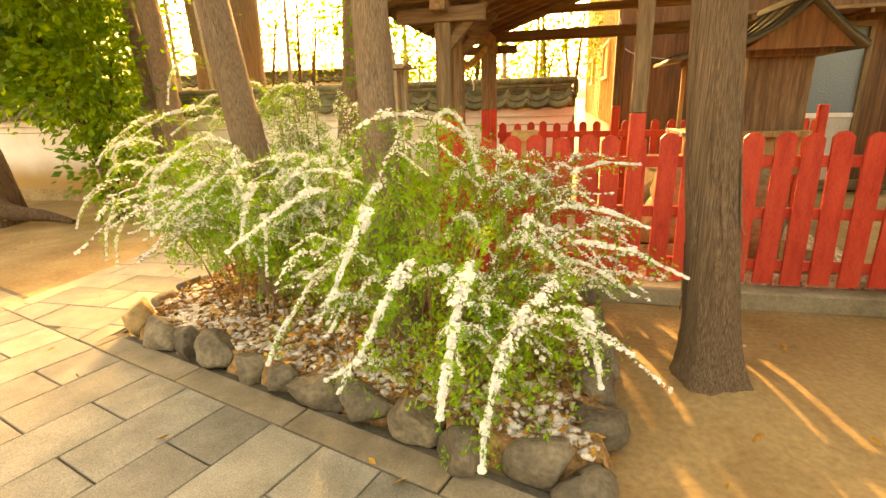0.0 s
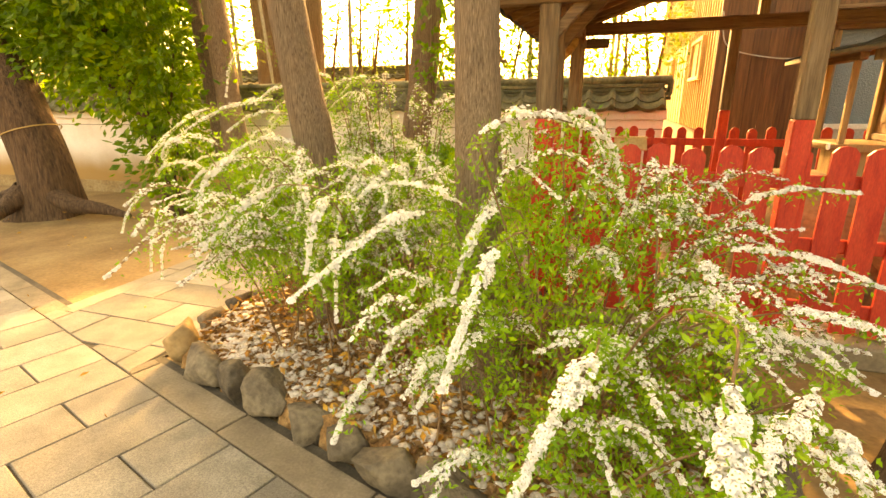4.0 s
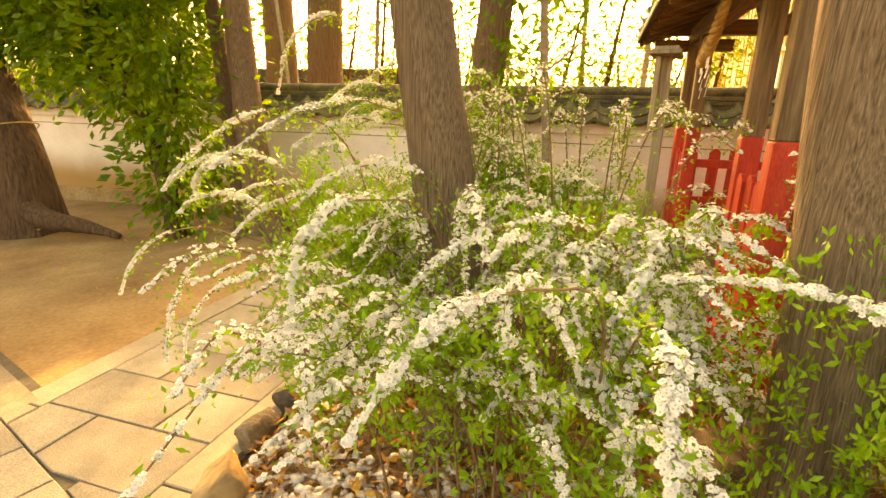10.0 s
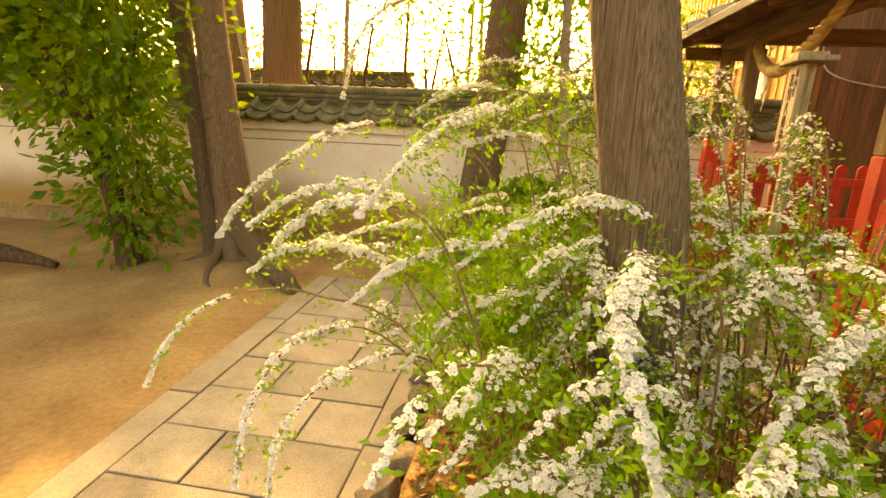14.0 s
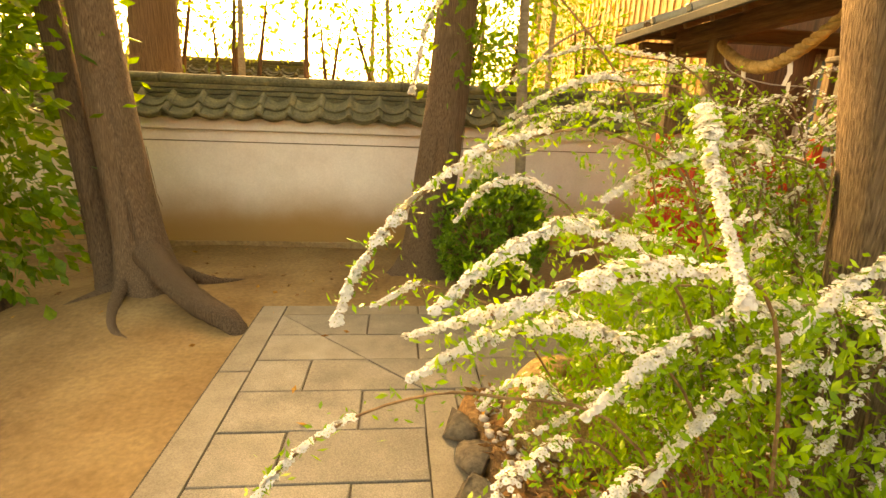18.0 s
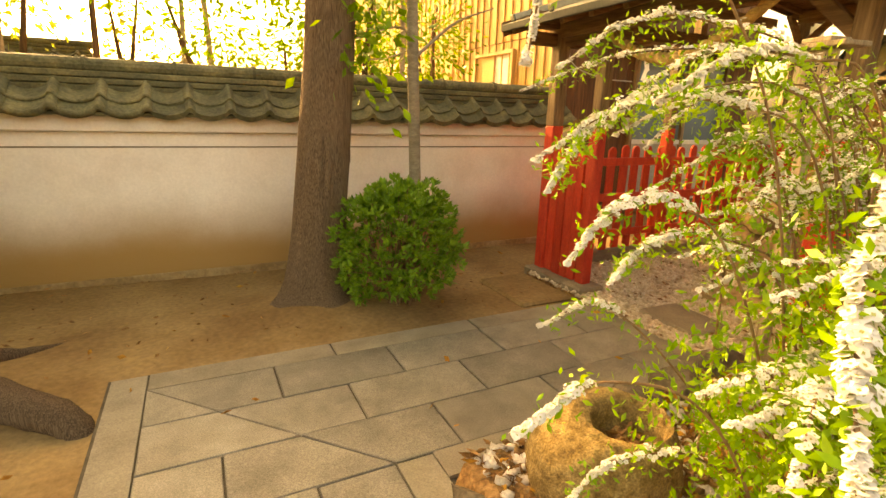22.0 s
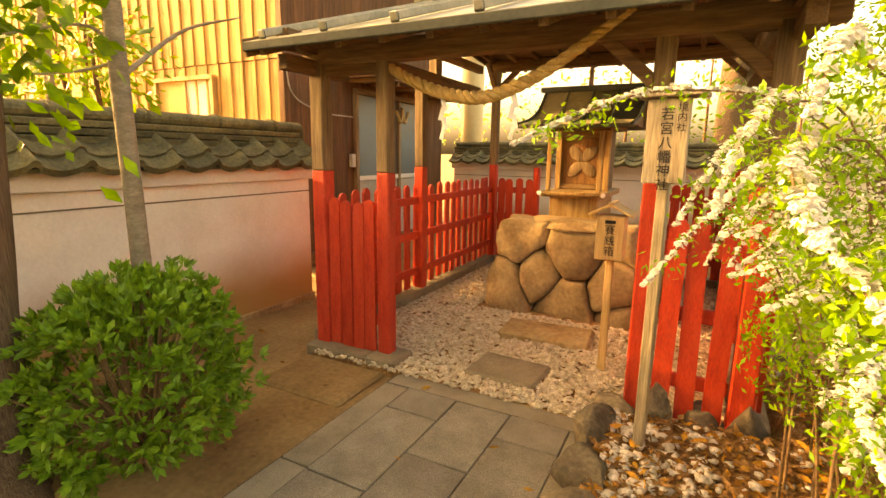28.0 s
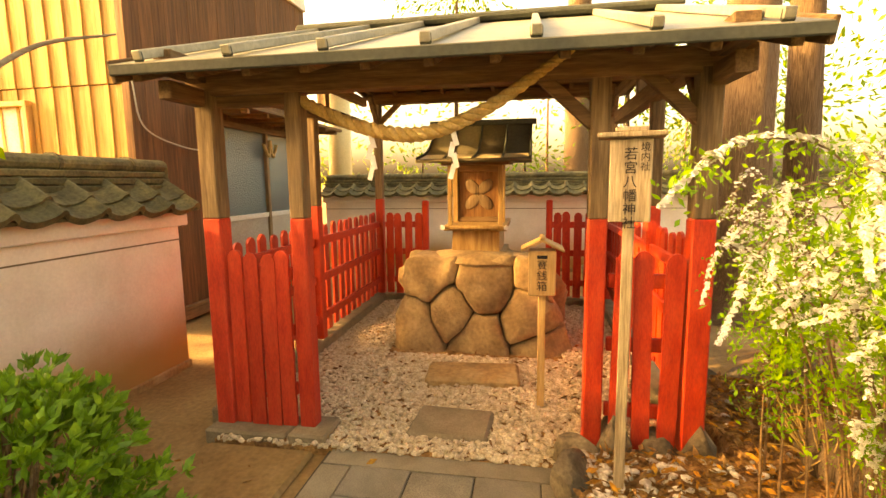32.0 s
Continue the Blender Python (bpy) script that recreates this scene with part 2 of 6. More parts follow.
# ---- builders ----
def mesh_of(name, verts, faces, material, smooth=False):
    me = bpy.data.meshes.new(name)
    me.from_pydata([tuple(v) for v in verts], [], [tuple(int(i) for i in f) for f in faces])
    me.materials.append(material)
    if smooth:
        me.polygons.foreach_set("use_smooth", [True] * len(me.polygons))
    me.update()
    return me


def big_mesh(name, verts, tris, material, smooth=False):
    """A mesh of many triangles or quads from arrays."""
    verts, tris = np.asarray(verts, np.float32), np.asarray(tris, np.int32)
    k = tris.shape[1]
    me = bpy.data.meshes.new(name)
    me.vertices.add(len(verts))
    me.vertices.foreach_set("co", verts.ravel())
    me.loops.add(tris.size)
    me.loops.foreach_set("vertex_index", tris.ravel())
    me.polygons.add(len(tris))
    me.polygons.foreach_set("loop_start", np.arange(0, tris.size, k, dtype=np.int32))
    me.polygons.foreach_set("loop_total", np.full(len(tris), k, np.int32))
    if smooth:
        me.polygons.foreach_set("use_smooth", np.ones(len(tris), bool))
    me.update(calc_edges=True)
    me.validate()
    me.materials.append(material)
    return me


def child(ob, parent):
    ob.parent = parent
    return ob


def thing(name, label, category, group="", at=(0, 0, 0), kind=""):
    ob = new(name)
    ob.empty_display_size = 0.1
    ob.location = at
    return tagged(ob, label, category, group, kind)


def finish(name, bm, material, parent=None, label="", smooth=False):
    """Links a bmesh in world coordinates as one object, under a parent where there is one."""
    me = bpy.data.meshes.new(name)
    bmesh.ops.recalc_face_normals(bm, faces=bm.faces)
    if smooth:
        for f in bm.faces:
            f.smooth = True
    bm.to_mesh(me)
    bm.free()
    me.materials.append(material)
    ob = new(name, me)
    if parent is not None:
        ob.parent = parent
        ob.matrix_parent_inverse = Matrix.Translation(-Vector(parent.location))
    if label:
        tagged(ob, label)
    return ob


def under(ob, parent):
    ob.parent = parent
    ob.matrix_parent_inverse = Matrix.Translation(-Vector(parent.location))
    return ob


def block(bm, lo, hi, bevel=0.004, turn=None):
    """A bevelled box from one corner to the other; turn: a matrix about its middle."""
    mid = [(a + b) / 2 for a, b in zip(lo, hi)]
    size = [max(0.001, b - a) for a, b in zip(lo, hi)]
    m = Matrix.Translation(mid) @ (turn or Matrix()) @ Matrix.Diagonal((*size, 1))
    made = bmesh.ops.create_cube(bm, size=1, matrix=m)["verts"]
    if bevel:
        edges = list({e for v in made for e in v.link_edges})
        bmesh.ops.bevel(bm, geom=edges, offset=min(bevel, 0.45 * min(size)), segments=1, affect="EDGES", clamp_overlap=True)
    return bm


def slab(name, lo, hi, material, parent=None, label="", bevel=0.004, turn=None):
    return finish(name, block(bmesh.new(), lo, hi, bevel, turn), material, parent, label)


def beam(name, a, b, wide, high, material, parent=None, label="", bevel=0.005, spin=0.0):
    """A squared timber from point a to point b."""
    a, b = Vector(a), Vector(b)
    d = b - a
    q = d.to_track_quat("X", "Z").to_matrix().to_4x4()
    bm = bmesh.new()
    block(bm, (-d.length / 2, -wide / 2, -high / 2), (d.length / 2, wide / 2, high / 2), bevel)
    bmesh.ops.transform(bm, verts=bm.verts, matrix=Matrix.Translation((a + b) / 2) @ q @ pose(0, 0, 0, spin))
    return finish(name, bm, material, parent, label)


def tube_arrays(points, radii, sides=8, rough=0.0, seed=0, lobes=0):
    """Rings of a tube along points; returns arrays of vertices and quads."""
    rng = np.random.RandomState(seed)
    p = np.asarray(points, float)
    r = np.asarray(radii, float)
    tan = np.gradient(p, axis=0)
    tan /= np.linalg.norm(tan, axis=1)[:, None] + 1e-9
    ref = np.array([1.0, 0.0, 0.0]) if abs(tan[0][0]) < 0.8 else np.array([0.0, 1.0, 0.0])
    u = np.cross(tan, ref)
    u /= np.linalg.norm(u, axis=1)[:, None] + 1e-9
    w = np.cross(tan, u)
    ang = np.linspace(0, 2 * np.pi, sides, endpoint=False)
    wob = 1 + rough * rng.randn(len(p), sides) if rough else np.ones((len(p), sides))
    ring = (np.cos(ang)[None, :, None] * u[:, None] + np.sin(ang)[None, :, None] * w[:, None]) * (r[:, None] * wob)[:, :, None]
    v = (p[:, None] + ring).reshape(-1, 3)
    i = np.arange(len(p) - 1)[:, None] * sides
    j = np.arange(sides)[None]
    k = (j + 1) % sides
    q = np.stack([i + j, i + k, i + sides + k, i + sides + j], -1).reshape(-1, 4)
    return v, q


def joined(pieces):
    """Several (vertices, faces) as one."""
    vs, fs, n = [], [], 0
    for v, f in pieces:
        vs.append(v)
        fs.append(f + n)
        n += len(v)
    return np.concatenate(vs), np.concatenate(fs)


def spline(points, n):
    """A smooth line through points."""
    p = np.asarray(points, float)
    if len(p) == 2:
        return p[0] + (p[1] - p[0]) * np.linspace(0, 1, n)[:, None]
    q = np.vstack([2 * p[0] - p[1], p, 2 * p[-1] - p[-2]])
    out = []
    for s in np.linspace(0, len(p) - 1 - 1e-6, n):
        i = int(s)
        t = s - i
        a, b, c, d = q[i], q[i + 1], q[i + 2], q[i + 3]
        out.append(0.5 * (2 * b + (c - a) * t + (2 * a - 5 * b + 4 * c - d) * t * t + (3 * b - a - 3 * c + d) * t ** 3))
    return np.array(out)


def boulder(name, at, size, material, seed, parent=None, label="", turn=0.0, chip=0.28, hard=0.0):
    """A weathered stone: a rounded block pushed about by noise, set a little into the ground."""
    bm = bmesh.new()
    bmesh.ops.create_icosphere(bm, subdivisions=3, radius=1.0)
    off = Vector((seed * 3.1, seed * 1.7, seed * 2.3))
    for v in bm.verts:
        d = v.co.normalized()
        k = max(abs(d.x), abs(d.y), abs(d.z))
        v.co = d * (0.86 + 0.28 * (1 / k - 1)) * (1 + chip * noise.noise(d * 1.3 + off))
    rng = random.Random(seed)
    for i in range(9 + int(5 * hard)):
        face = Vector((rng.gauss(0, 1), rng.gauss(0, 1), rng.gauss(0, 0.8))).normalized()
        reach = rng.uniform(0.62, 0.88) - 0.14 * hard
        for v in bm.verts:
            over = v.co.dot(face) - reach
            if over > 0:
                v.co -= face * over * (0.9 + 0.09 * hard)
    for v in bm.verts:
        d = v.co.normalized()
        v.co *= 1.06 + 0.07 * noise.noise(d * 3.7 + off) + 0.025 * noise.noise(d * 9.0 + off)
    m = Matrix.Translation(at) @ pose(0, 0, 0, 0, 0, turn) @ Matrix.Diagonal((size[0] / 2, size[1] / 2, size[2] / 2, 1))
    bmesh.ops.transform(bm, verts=bm.verts, matrix=m)
    return finish(name, bm, material, parent, label, smooth=True)


def clip_poly(poly, a, b):
    """The part of a polygon to the left of the line a to b."""
    out = []
    side = lambda p: (b[0] - a[0]) * (p[1] - a[1]) - (b[1] - a[1]) * (p[0] - a[0])
    for p, q in zip(poly, poly[1:] + poly[:1]):
        sp, sq = side(p), side(q)
        if sp >= 0:
            out.append(p)
        if sp * sq < 0:
            k = sp / (sp - sq)
            out.append((p[0] + k * (q[0] - p[0]), p[1] + k * (q[1] - p[1])))
    return out


def area_of(poly):
    return abs(sum(p[0] * q[1] - q[0] * p[1] for p, q in zip(poly, poly[1:] + poly[:1]))) / 2


def flag(poly, top, material, parent, name="paving_stone", gap=0.004, label=""):
    """A paving stone of any outline, its top edge eased."""
    cx, cy = sum(p[0] for p in poly) / len(poly), sum(p[1] for p in poly) / len(poly)
    def ring(shrink, z):
        res = []
        for x, y in poly:
            d = math.hypot(x - cx, y - cy)
            k = max(0, d - shrink * 1.4) / d
            res.append((cx + (x - cx) * k, cy + (y - cy) * k, z))
        return res
    n = len(poly)
    v = ring(gap, top - 0.06) + ring(gap, top - 0.004) + ring(gap + 0.004, top)
    f = [tuple(range(2 * n, 3 * n))]
    for r in (0, n):
        f += [(r + i, r + (i + 1) % n, r + n + (i + 1) % n, r + n + i) for i in range(n)]
    ob = new(name, mesh_of(name, v, f, material))
    if label:
        tagged(ob, label)
    return under(ob, parent)


# ---- ground ----
def ground_sheet():
    """Trodden earth in one sheet to the horizon, finer and gently uneven near the path."""
    xs = np.concatenate([[-900, -200, -60, -25, -14], np.arange(-9, 9.01, 0.18), [14, 25, 60, 200, 900]])
    ys = np.concatenate([[-900, -200, -60, -20, -10], np.arange(-5, 7.01, 0.18), [14, 25, 60, 200, 900]])
    v = []
    for y in ys:
        for x in xs:
            z = -0.03 - 0.16 * min(1.0, max(0.0, (-2.2 - x) / 2.4))
            if abs(x) < 9.1 and abs(y) < 7.1:
                z += 0.03 * noise.noise((x * 0.9, y * 0.9, 0)) + 0.008 * noise.noise((x * 5, y * 5, 3))
                for cx, cy, h, w in ((3.5, 0.53, 0.10, 0.35), (-2.1, 3.78, 0.09, 0.5), (0.07, 4.2, 0.08, 0.4), (-4.95, 3.33, 0.1, 0.7)):
                    z += h * math.exp(-((x - cx) ** 2 + (y - cy) ** 2) / w ** 2)
            v.append((x, y, z))
    w = len(xs)
    f = [(j * w + i, j * w + i + 1, (j + 1) * w + i + 1, (j + 1) * w + i) for j in range(len(ys) - 1) for i in range(w - 1)]
    ob = new("ground", big_mesh("ground", v, f, earth, True))
    return tagged(ob, "bare sandy brown earth, trodden flat", "ground", kind="structure")


ground = ground_sheet()

# ---- north wall ----
def eave_tile_mesh(width=0.27, run=0.36, lipped=True):
    """One pan tile: a shallow hollow pan with a narrow raised roll at one side; the eave's own has a thick lip hanging at its lower end."""
    def height(t):
        if t < 0.74:
            return -0.030 * math.sin(math.pi * t / 0.74)
        return 0.034 * math.sin(math.pi * (t - 0.74) / 0.26)
    steps = [0, 0.12, 0.25, 0.37, 0.5, 0.62, 0.74, 0.79, 0.84, 0.89, 0.94, 1.0]
    n = len(steps)
    edge = [((t - 0.5) * width * 1.03, height(t)) for t in steps]
    rows = [[(x, -d * run, z - 0.006 * d) for x, z in edge] for d in (0, 0.5, 1.0)]
    v = [p for r in rows for p in r] + [(x, y, z - 0.016) for r in rows for x, y, z in r]
    m = 3 * n
    f = []
    for j in range(2):
        for i in range(n - 1):
            a = j * n + i
            f += [(a, a + n, a + n + 1, a + 1), (m + a, m + a + 1, m + a + n + 1, m + a + n)]
        f += [(j * n, m + j * n, m + (j + 1) * n, (j + 1) * n), (j * n + n - 1, (j + 1) * n + n - 1, m + (j + 1) * n + n - 1, m + j * n + n - 1)]
    lip, drop = len(v), 0.040 if lipped else 0.018
    for x, z in edge:
        v += [(x, -run - 0.012, z - 0.005), (x, -run - 0.012, z - 0.006 - drop), (x, -run + 0.006, z - 0.003), (x, -run + 0.006, z - 0.004 - drop)]
    for i in range(n - 1):
        a, b = lip + 4 * i, lip + 4 * (i + 1)
        f += [(a, a + 1, b + 1, b), (a + 2, a, b, b + 2), (a + 1, a + 3, b + 3, b + 1)]
    return mesh_of("tile", v, f, tile_mat)


TILE, UPPER_TILE = eave_tile_mesh(), eave_tile_mesh(lipped=False)


def tiled_wall(name, length, near_from, near_to, eave, ridge, label, turn, origin, ledge=True, near=True):
    """A plastered wall along its own x, face towards -y, with a ledge under wavy tiles and a stacked ridge."""
    wall = thing(name, label, "wall", kind="structure", at=origin)
    wall.rotation_euler = (0, 0, radians(turn))
    place = lambda ob: child(ob, wall)
    def put(nm, bm, material, lab=""):
        ob = finish(nm, bm, material, None, lab)
        return place(ob)
    put("plaster", block(bmesh.new(), (0, 0, -0.4), (length, 0.34, eave - 0.10), 0.01), wall_plaster)
    put("footing", block(bmesh.new(), (0, -0.025, -0.4), (length, 0.0, 0.02), 0.008), tan_rock, "low earth-stained footing")
    put("ledge", block(bmesh.new(), (-0.02, -0.07, eave - 0.10), (length + 0.02, 0.41, eave + 0.01), 0.008), plaster, "plaster ledge under the tiles")
    put("groove_moulding", block(bmesh.new(), (0, -0.006, eave - 0.215), (length, 0.0, eave - 0.205), 0.001), kerb_stone)
    bed_bm = bmesh.new()
    mid, rise = 0.17, ridge - 0.235
    prof = [(-0.17, eave + 0.01), (0.51, eave + 0.01), (0.51, eave + 0.03), (mid + 0.09, rise), (mid - 0.09, rise), (-0.17, eave + 0.03)]
    a = [bed_bm.verts.new((0, y, z)) for y, z in prof]
    b = [bed_bm.verts.new((length, y, z)) for y, z in prof]
    bed_bm.faces.new(a)
    bed_bm.faces.new(b[::-1])
    for i in range(len(prof)):
        bed_bm.faces.new((a[i], a[(i + 1) % 6], b[(i + 1) % 6], b[i]))
    put("tile_bed", bed_bm, tile_mat)
    for k, (z0, w) in enumerate(((rise - 0.045, 0.34), (rise + 0.003, 0.29), (rise + 0.051, 0.26), (rise + 0.099, 0.23))):
        put("ridge_course", block(bmesh.new(), (-0.01 * k, mid - w / 2, z0), (length + 0.05 - 0.025 * k, mid + w / 2, z0 + 0.041), 0.006), tile_mat)
    cap = bmesh.new()
    bmesh.ops.create_cone(cap, cap_ends=True, segments=14, radius1=0.075, radius2=0.075, depth=length + 0.06)
    bmesh.ops.transform(cap, verts=cap.verts, matrix=Matrix.Translation((length / 2 + 0.02, mid, ridge - 0.055)) @ pose(0, 0, 0, 0, 90, 0) @ Matrix.Diagonal((0.75, 1, 1, 1)))
    put("ridge_cap", cap, tile_mat)
    bands = bmesh.new()
    for k in range(int(length / 0.56)):
        bmesh.ops.create_cone(bands, cap_ends=True, segments=14, radius1=0.083, radius2=0.083, depth=0.022, matrix=Matrix.Translation((length - 0.28 - 0.56 * k, mid, ridge - 0.052)) @ pose(0, 0, 0, 0, 90, 0) @ Matrix.Diagonal((0.8, 1, 1, 1)))
    put("cap_joints", bands, tile_mat)
    slope = math.atan2(rise - eave - 0.02, mid - 0.09 + 0.17)
    count = int(length / 0.27)
    rng = random.Random(int(length * 10))
    rest = []
    for i in range(count):
        x = 0.135 + i * 0.27
        for row, back in ((0, 0.0), (1, 0.115)):
            for face in (0, 1):
                y = -0.20 + 0.36 * math.cos(slope) + back * math.cos(slope)
                z = eave + 0.058 + 0.36 * math.sin(slope) + back * math.sin(slope) + 0.020 * row
                m = pose(x, y + rng.uniform(-0.005, 0.005), z, math.degrees(slope), 0, rng.uniform(-0.8, 0.8))
                if face:
                    m = Matrix.Translation((0, 2 * mid, 0)) @ Matrix.Diagonal((1, -1, 1, 1)) @ m
                shape = UPPER_TILE if row else TILE
                if near and face == 0 and near_from <= x <= near_to:
                    ob = new("tile", shape)
                    ob.parent = wall
                    ob.matrix_local = m
                else:
                    co = np.array([m @ v.co for v in shape.vertices])
                    fc = np.array([list(p.vertices) for p in shape.polygons])
                    rest.append((co, fc))
    if rest:
        v, f = joined(rest)
        ob = new("tile_rows", big_mesh("tile_rows", v, f, tile_mat))
        child(ob, wall)
        tagged(ob, kind="stuff")
    return wall


tiled_wall("wall_north", 14.87, 11.0, 15.0, 1.20, 1.60, "white plastered garden wall with ochre stains and weathered tiles", 0, (-11.95, 5.18, 0))
tiled_wall("wall_east", 9.8, 0.0, 5.8, 1.19, 1.56, "white plastered garden wall with a grey tiled top", -90, (7.5, 5.95, 0))
tiled_wall("wall_far", 20.1, 0, 0, 1.85, 2.18, "ochre wall with a tiled top behind the trees", 0, (-22.0, 10.1, 0), near=False)
end_tile = finish("end_tile", block(bmesh.new(), (2.93, 5.27, 1.36), (2.99, 5.43, 1.57), 0.03), tile_mat)
tagged(end_tile, "ornamental end tile closing the wall's ridge", "roof tile", kind="structure")

# ---- the wooden building behind ----
def boards_face(parent, a, b, z0, z1, material, width=0.21, batten=0.035, normal=(0, -1), seed=1, name="board"):
    """Upright boards side by side from a to b, with thin battens on the joints."""
    rng = random.Random(seed)
    dx, dy = b[0] - a[0], b[1] - a[1]
    length = math.hypot(dx, dy)
    n = max(1, int(round(length / width)))
    ux, uy = dx / length, dy / length
    ang = math.degrees(math.atan2(uy, ux))
    w = length / n
    board = mesh_of("board", *box_arrays(w - 0.004, 0.018, z1 - z0), material)
    lath = mesh_of("batten", *box_arrays(batten, 0.02, z1 - z0), material)
    for i in range(n):
        out = rng.uniform(0, 0.004)
        x, y = a[0] + ux * w * (i + 0.5), a[1] + uy * w * (i + 0.5)
        ob = new(name, board)
        ob.matrix_world = pose(x + normal[0] * out, y + normal[1] * out, (z0 + z1) / 2, 0, 0, ang)
        child(ob, parent)
        if batten:
            ob = new("batten", lath)
            ob.matrix_world = pose(x + ux * w / 2 + normal[0] * 0.017, y + uy * w / 2 + normal[1] * 0.017, (z0 + z1) / 2, 0, 0, ang + rng.uniform(-0.1, 0.1))
            child(ob, parent)


def box_arrays(x, y, z):
    v = [(sx * x / 2, sy * y / 2, sz * z / 2) for sz in (-1, 1) for sy in (-1, 1) for sx in (-1, 1)]
    f = [(0, 2, 3, 1), (4, 5, 7, 6), (0, 1, 5, 4), (2, 6, 7, 3), (0, 4, 6, 2), (1, 3, 7, 5)]
    return v, f


def wooden_building():
    b = thing("house", "two-storey wooden house clad in upright boards, beside the wall", "house", kind="structure")
    slab("core", (3.36, 6.02, 0), (6.98, 15.0, 4.9), shaded_plank, b, bevel=0)
    # West boards coloured as sunlit, south boards as shaded.
    boards_face(b, (3.335, 9.0), (3.335, 6.0), 0.9, 2.32, sunlit_plank, 0.2, 0.03, (-1, 0), 3)
    boards_face(b, (3.335, 15.0), (3.335, 9.0), 0.9, 2.32, sunlit_plank, 0.4, 0.03, (-1, 0), 4)
    boards_face(b, (3.325, 15.0), (3.325, 6.0), 2.33, 4.9, sunlit_plank, 0.2, 0.03, (-1, 0), 5)
    boards_face(b, (3.34, 5.995), (4.55, 5.995), 0.12, 4.2, shaded_plank, 0.17, 0, (0, -1), 6)
    boards_face(b, (6.4, 5.995), (7.0, 5.995), 0.12, 4.2, shaded_plank, 0.17, 0, (0, -1), 7)
    boards_face(b, (4.55, 5.995), (6.4, 5.995), 2.14, 4.2, shaded_plank, 0.17, 0, (0, -1), 8)
    slab("corner_post", (3.29, 5.95, 0), (3.38, 6.03, 4.9), shaded_plank, b)
    slab("sill_beam", (3.34, 5.93, 0.0), (7.0, 6.0, 0.14), old_wood_x, b, "dark ground beam")
    for y0, y1, z0, z1 in ((7.10, 8.10, 1.66, 2.16), (11.0, 12.0, 1.66, 2.16)):
        w = thing("window_small", "", "", at=(3.3, (y0 + y1) / 2, z0))
        w.parent = b
        slab("window_frame", (3.26, y0 - 0.05, z1), (3.34, y1 + 0.05, z1 + 0.05), fresh_wood, w, "pale wooden window frame")
        slab("window_frame", (3.26, y0 - 0.05, z0 - 0.05), (3.34, y1 + 0.05, z0), fresh_wood, w)
        slab("window_frame", (3.26, y0 - 0.05, z0), (3.34, y0, z1), fresh_wood, w)
        slab("window_frame", (3.26, y1, z0), (3.34, y1 + 0.05, z1), fresh_wood, w)
        slab("pane", (3.315, y0, z0), (3.325, (y0 + y1) / 2, z1), white_paint, w, "drawn white blind behind the pane", 0)
        slab("pane", (3.30, (y0 + y1) / 2, z0), (3.31, y1, z1), ochre_wall, w, "shaded pane", 0)
        slab("mullion", (3.29, (y0 + y1) / 2 - 0.02, z0), (3.325, (y0 + y1) / 2 + 0.02, z1), fresh_wood, w)
    w = thing("window_large", "", "", at=(5.4, 5.95, 0.9))
    w.parent = b
    for x0, x1, z0, z1 in ((4.56, 5.52, 1.03, 2.08), (5.58, 6.32, 1.03, 2.08)):
        slab("pane", (x0, 5.965, z0), (x1, 5.975, z1), glass, w, "patterned blue-grey glass", 0)
        slab("lower_panel", (x0, 5.95, 0.14), (x1, 5.975, z0 - 0.06), grey_panel, w, "plain grey panel", 0.002)
    slab("rail", (4.56, 5.93, 0.97), (6.32, 5.975, 1.03), white_paint, w, "white cross rail")
    for x in (4.53, 5.55, 6.35):
        slab("stile", (x - 0.03, 5.92, 0.14), (x + 0.03, 5.975, 2.1), old_wood, w)
    slab("head_beam", (4.5, 5.90, 2.08), (6.38, 5.975, 2.15), old_wood_x, w)
    slab("eave_board", (4.3, 5.45, 2.24), (7.1, 6.0, 2.28), old_wood_x, b, "dark lean-to eave over the window")
    for k in range(7):
        x = 4.4 + k * 0.42
        beam("rafter", (x, 5.47, 2.21), (x, 5.99, 2.23), 0.045, 0.05, old_wood_y, b)
    beam("upper_band", (3.35, 5.97, 4.15), (7.0, 5.97, 4.15), 0.06, 0.1, white_paint, b)
    slab("upper_wall", (5.0, 5.96, 4.2), (7.0, 6.0, 4.9), plaster, b, "pale plaster under the roof")
    beam("brace", (4.35, 5.95, 4.9), (5.1, 5.95, 3.9), 0.03, 0.06, grey_wood, b)
    slab("roof", (2.9, 5.6, 4.95), (7.4, 15.4, 5.08), dark_metal, b, "dark roof")
    for k in range(9):
        x = 3.2 + 0.48 * k
        beam("roof_rafter", (x, 5.62, 4.92), (x, 6.2, 4.92), 0.05, 0.06, fresh_wood, b)
    slab("meter_box", (4.40, 5.92, 1.15), (4.48, 5.97, 1.32), grey_panel, b, "small grey switch box")
    path = spline([(3.3, 5.93, 2.35), (3.4, 5.93, 1.95), (3.9, 5.93, 1.80), (4.4, 5.9, 1.78)], 24)
    v, f = tube_arrays(path, [0.008] * 24, 6)
    under(new("cable", big_mesh("cable", v, f, grey_panel, True)), b)
    wreath = []
    for s in (-1, 1):
        p = spline([(5.55, 5.88, 1.93), (5.55 + s * 0.05, 5.87, 1.72), (5.55 + s * 0.17, 5.88, 1.88)], 14)
        wreath.append(tube_arrays(p, [0.022] * 14, 6, 0.15, 3))
    v, f = joined(wreath)
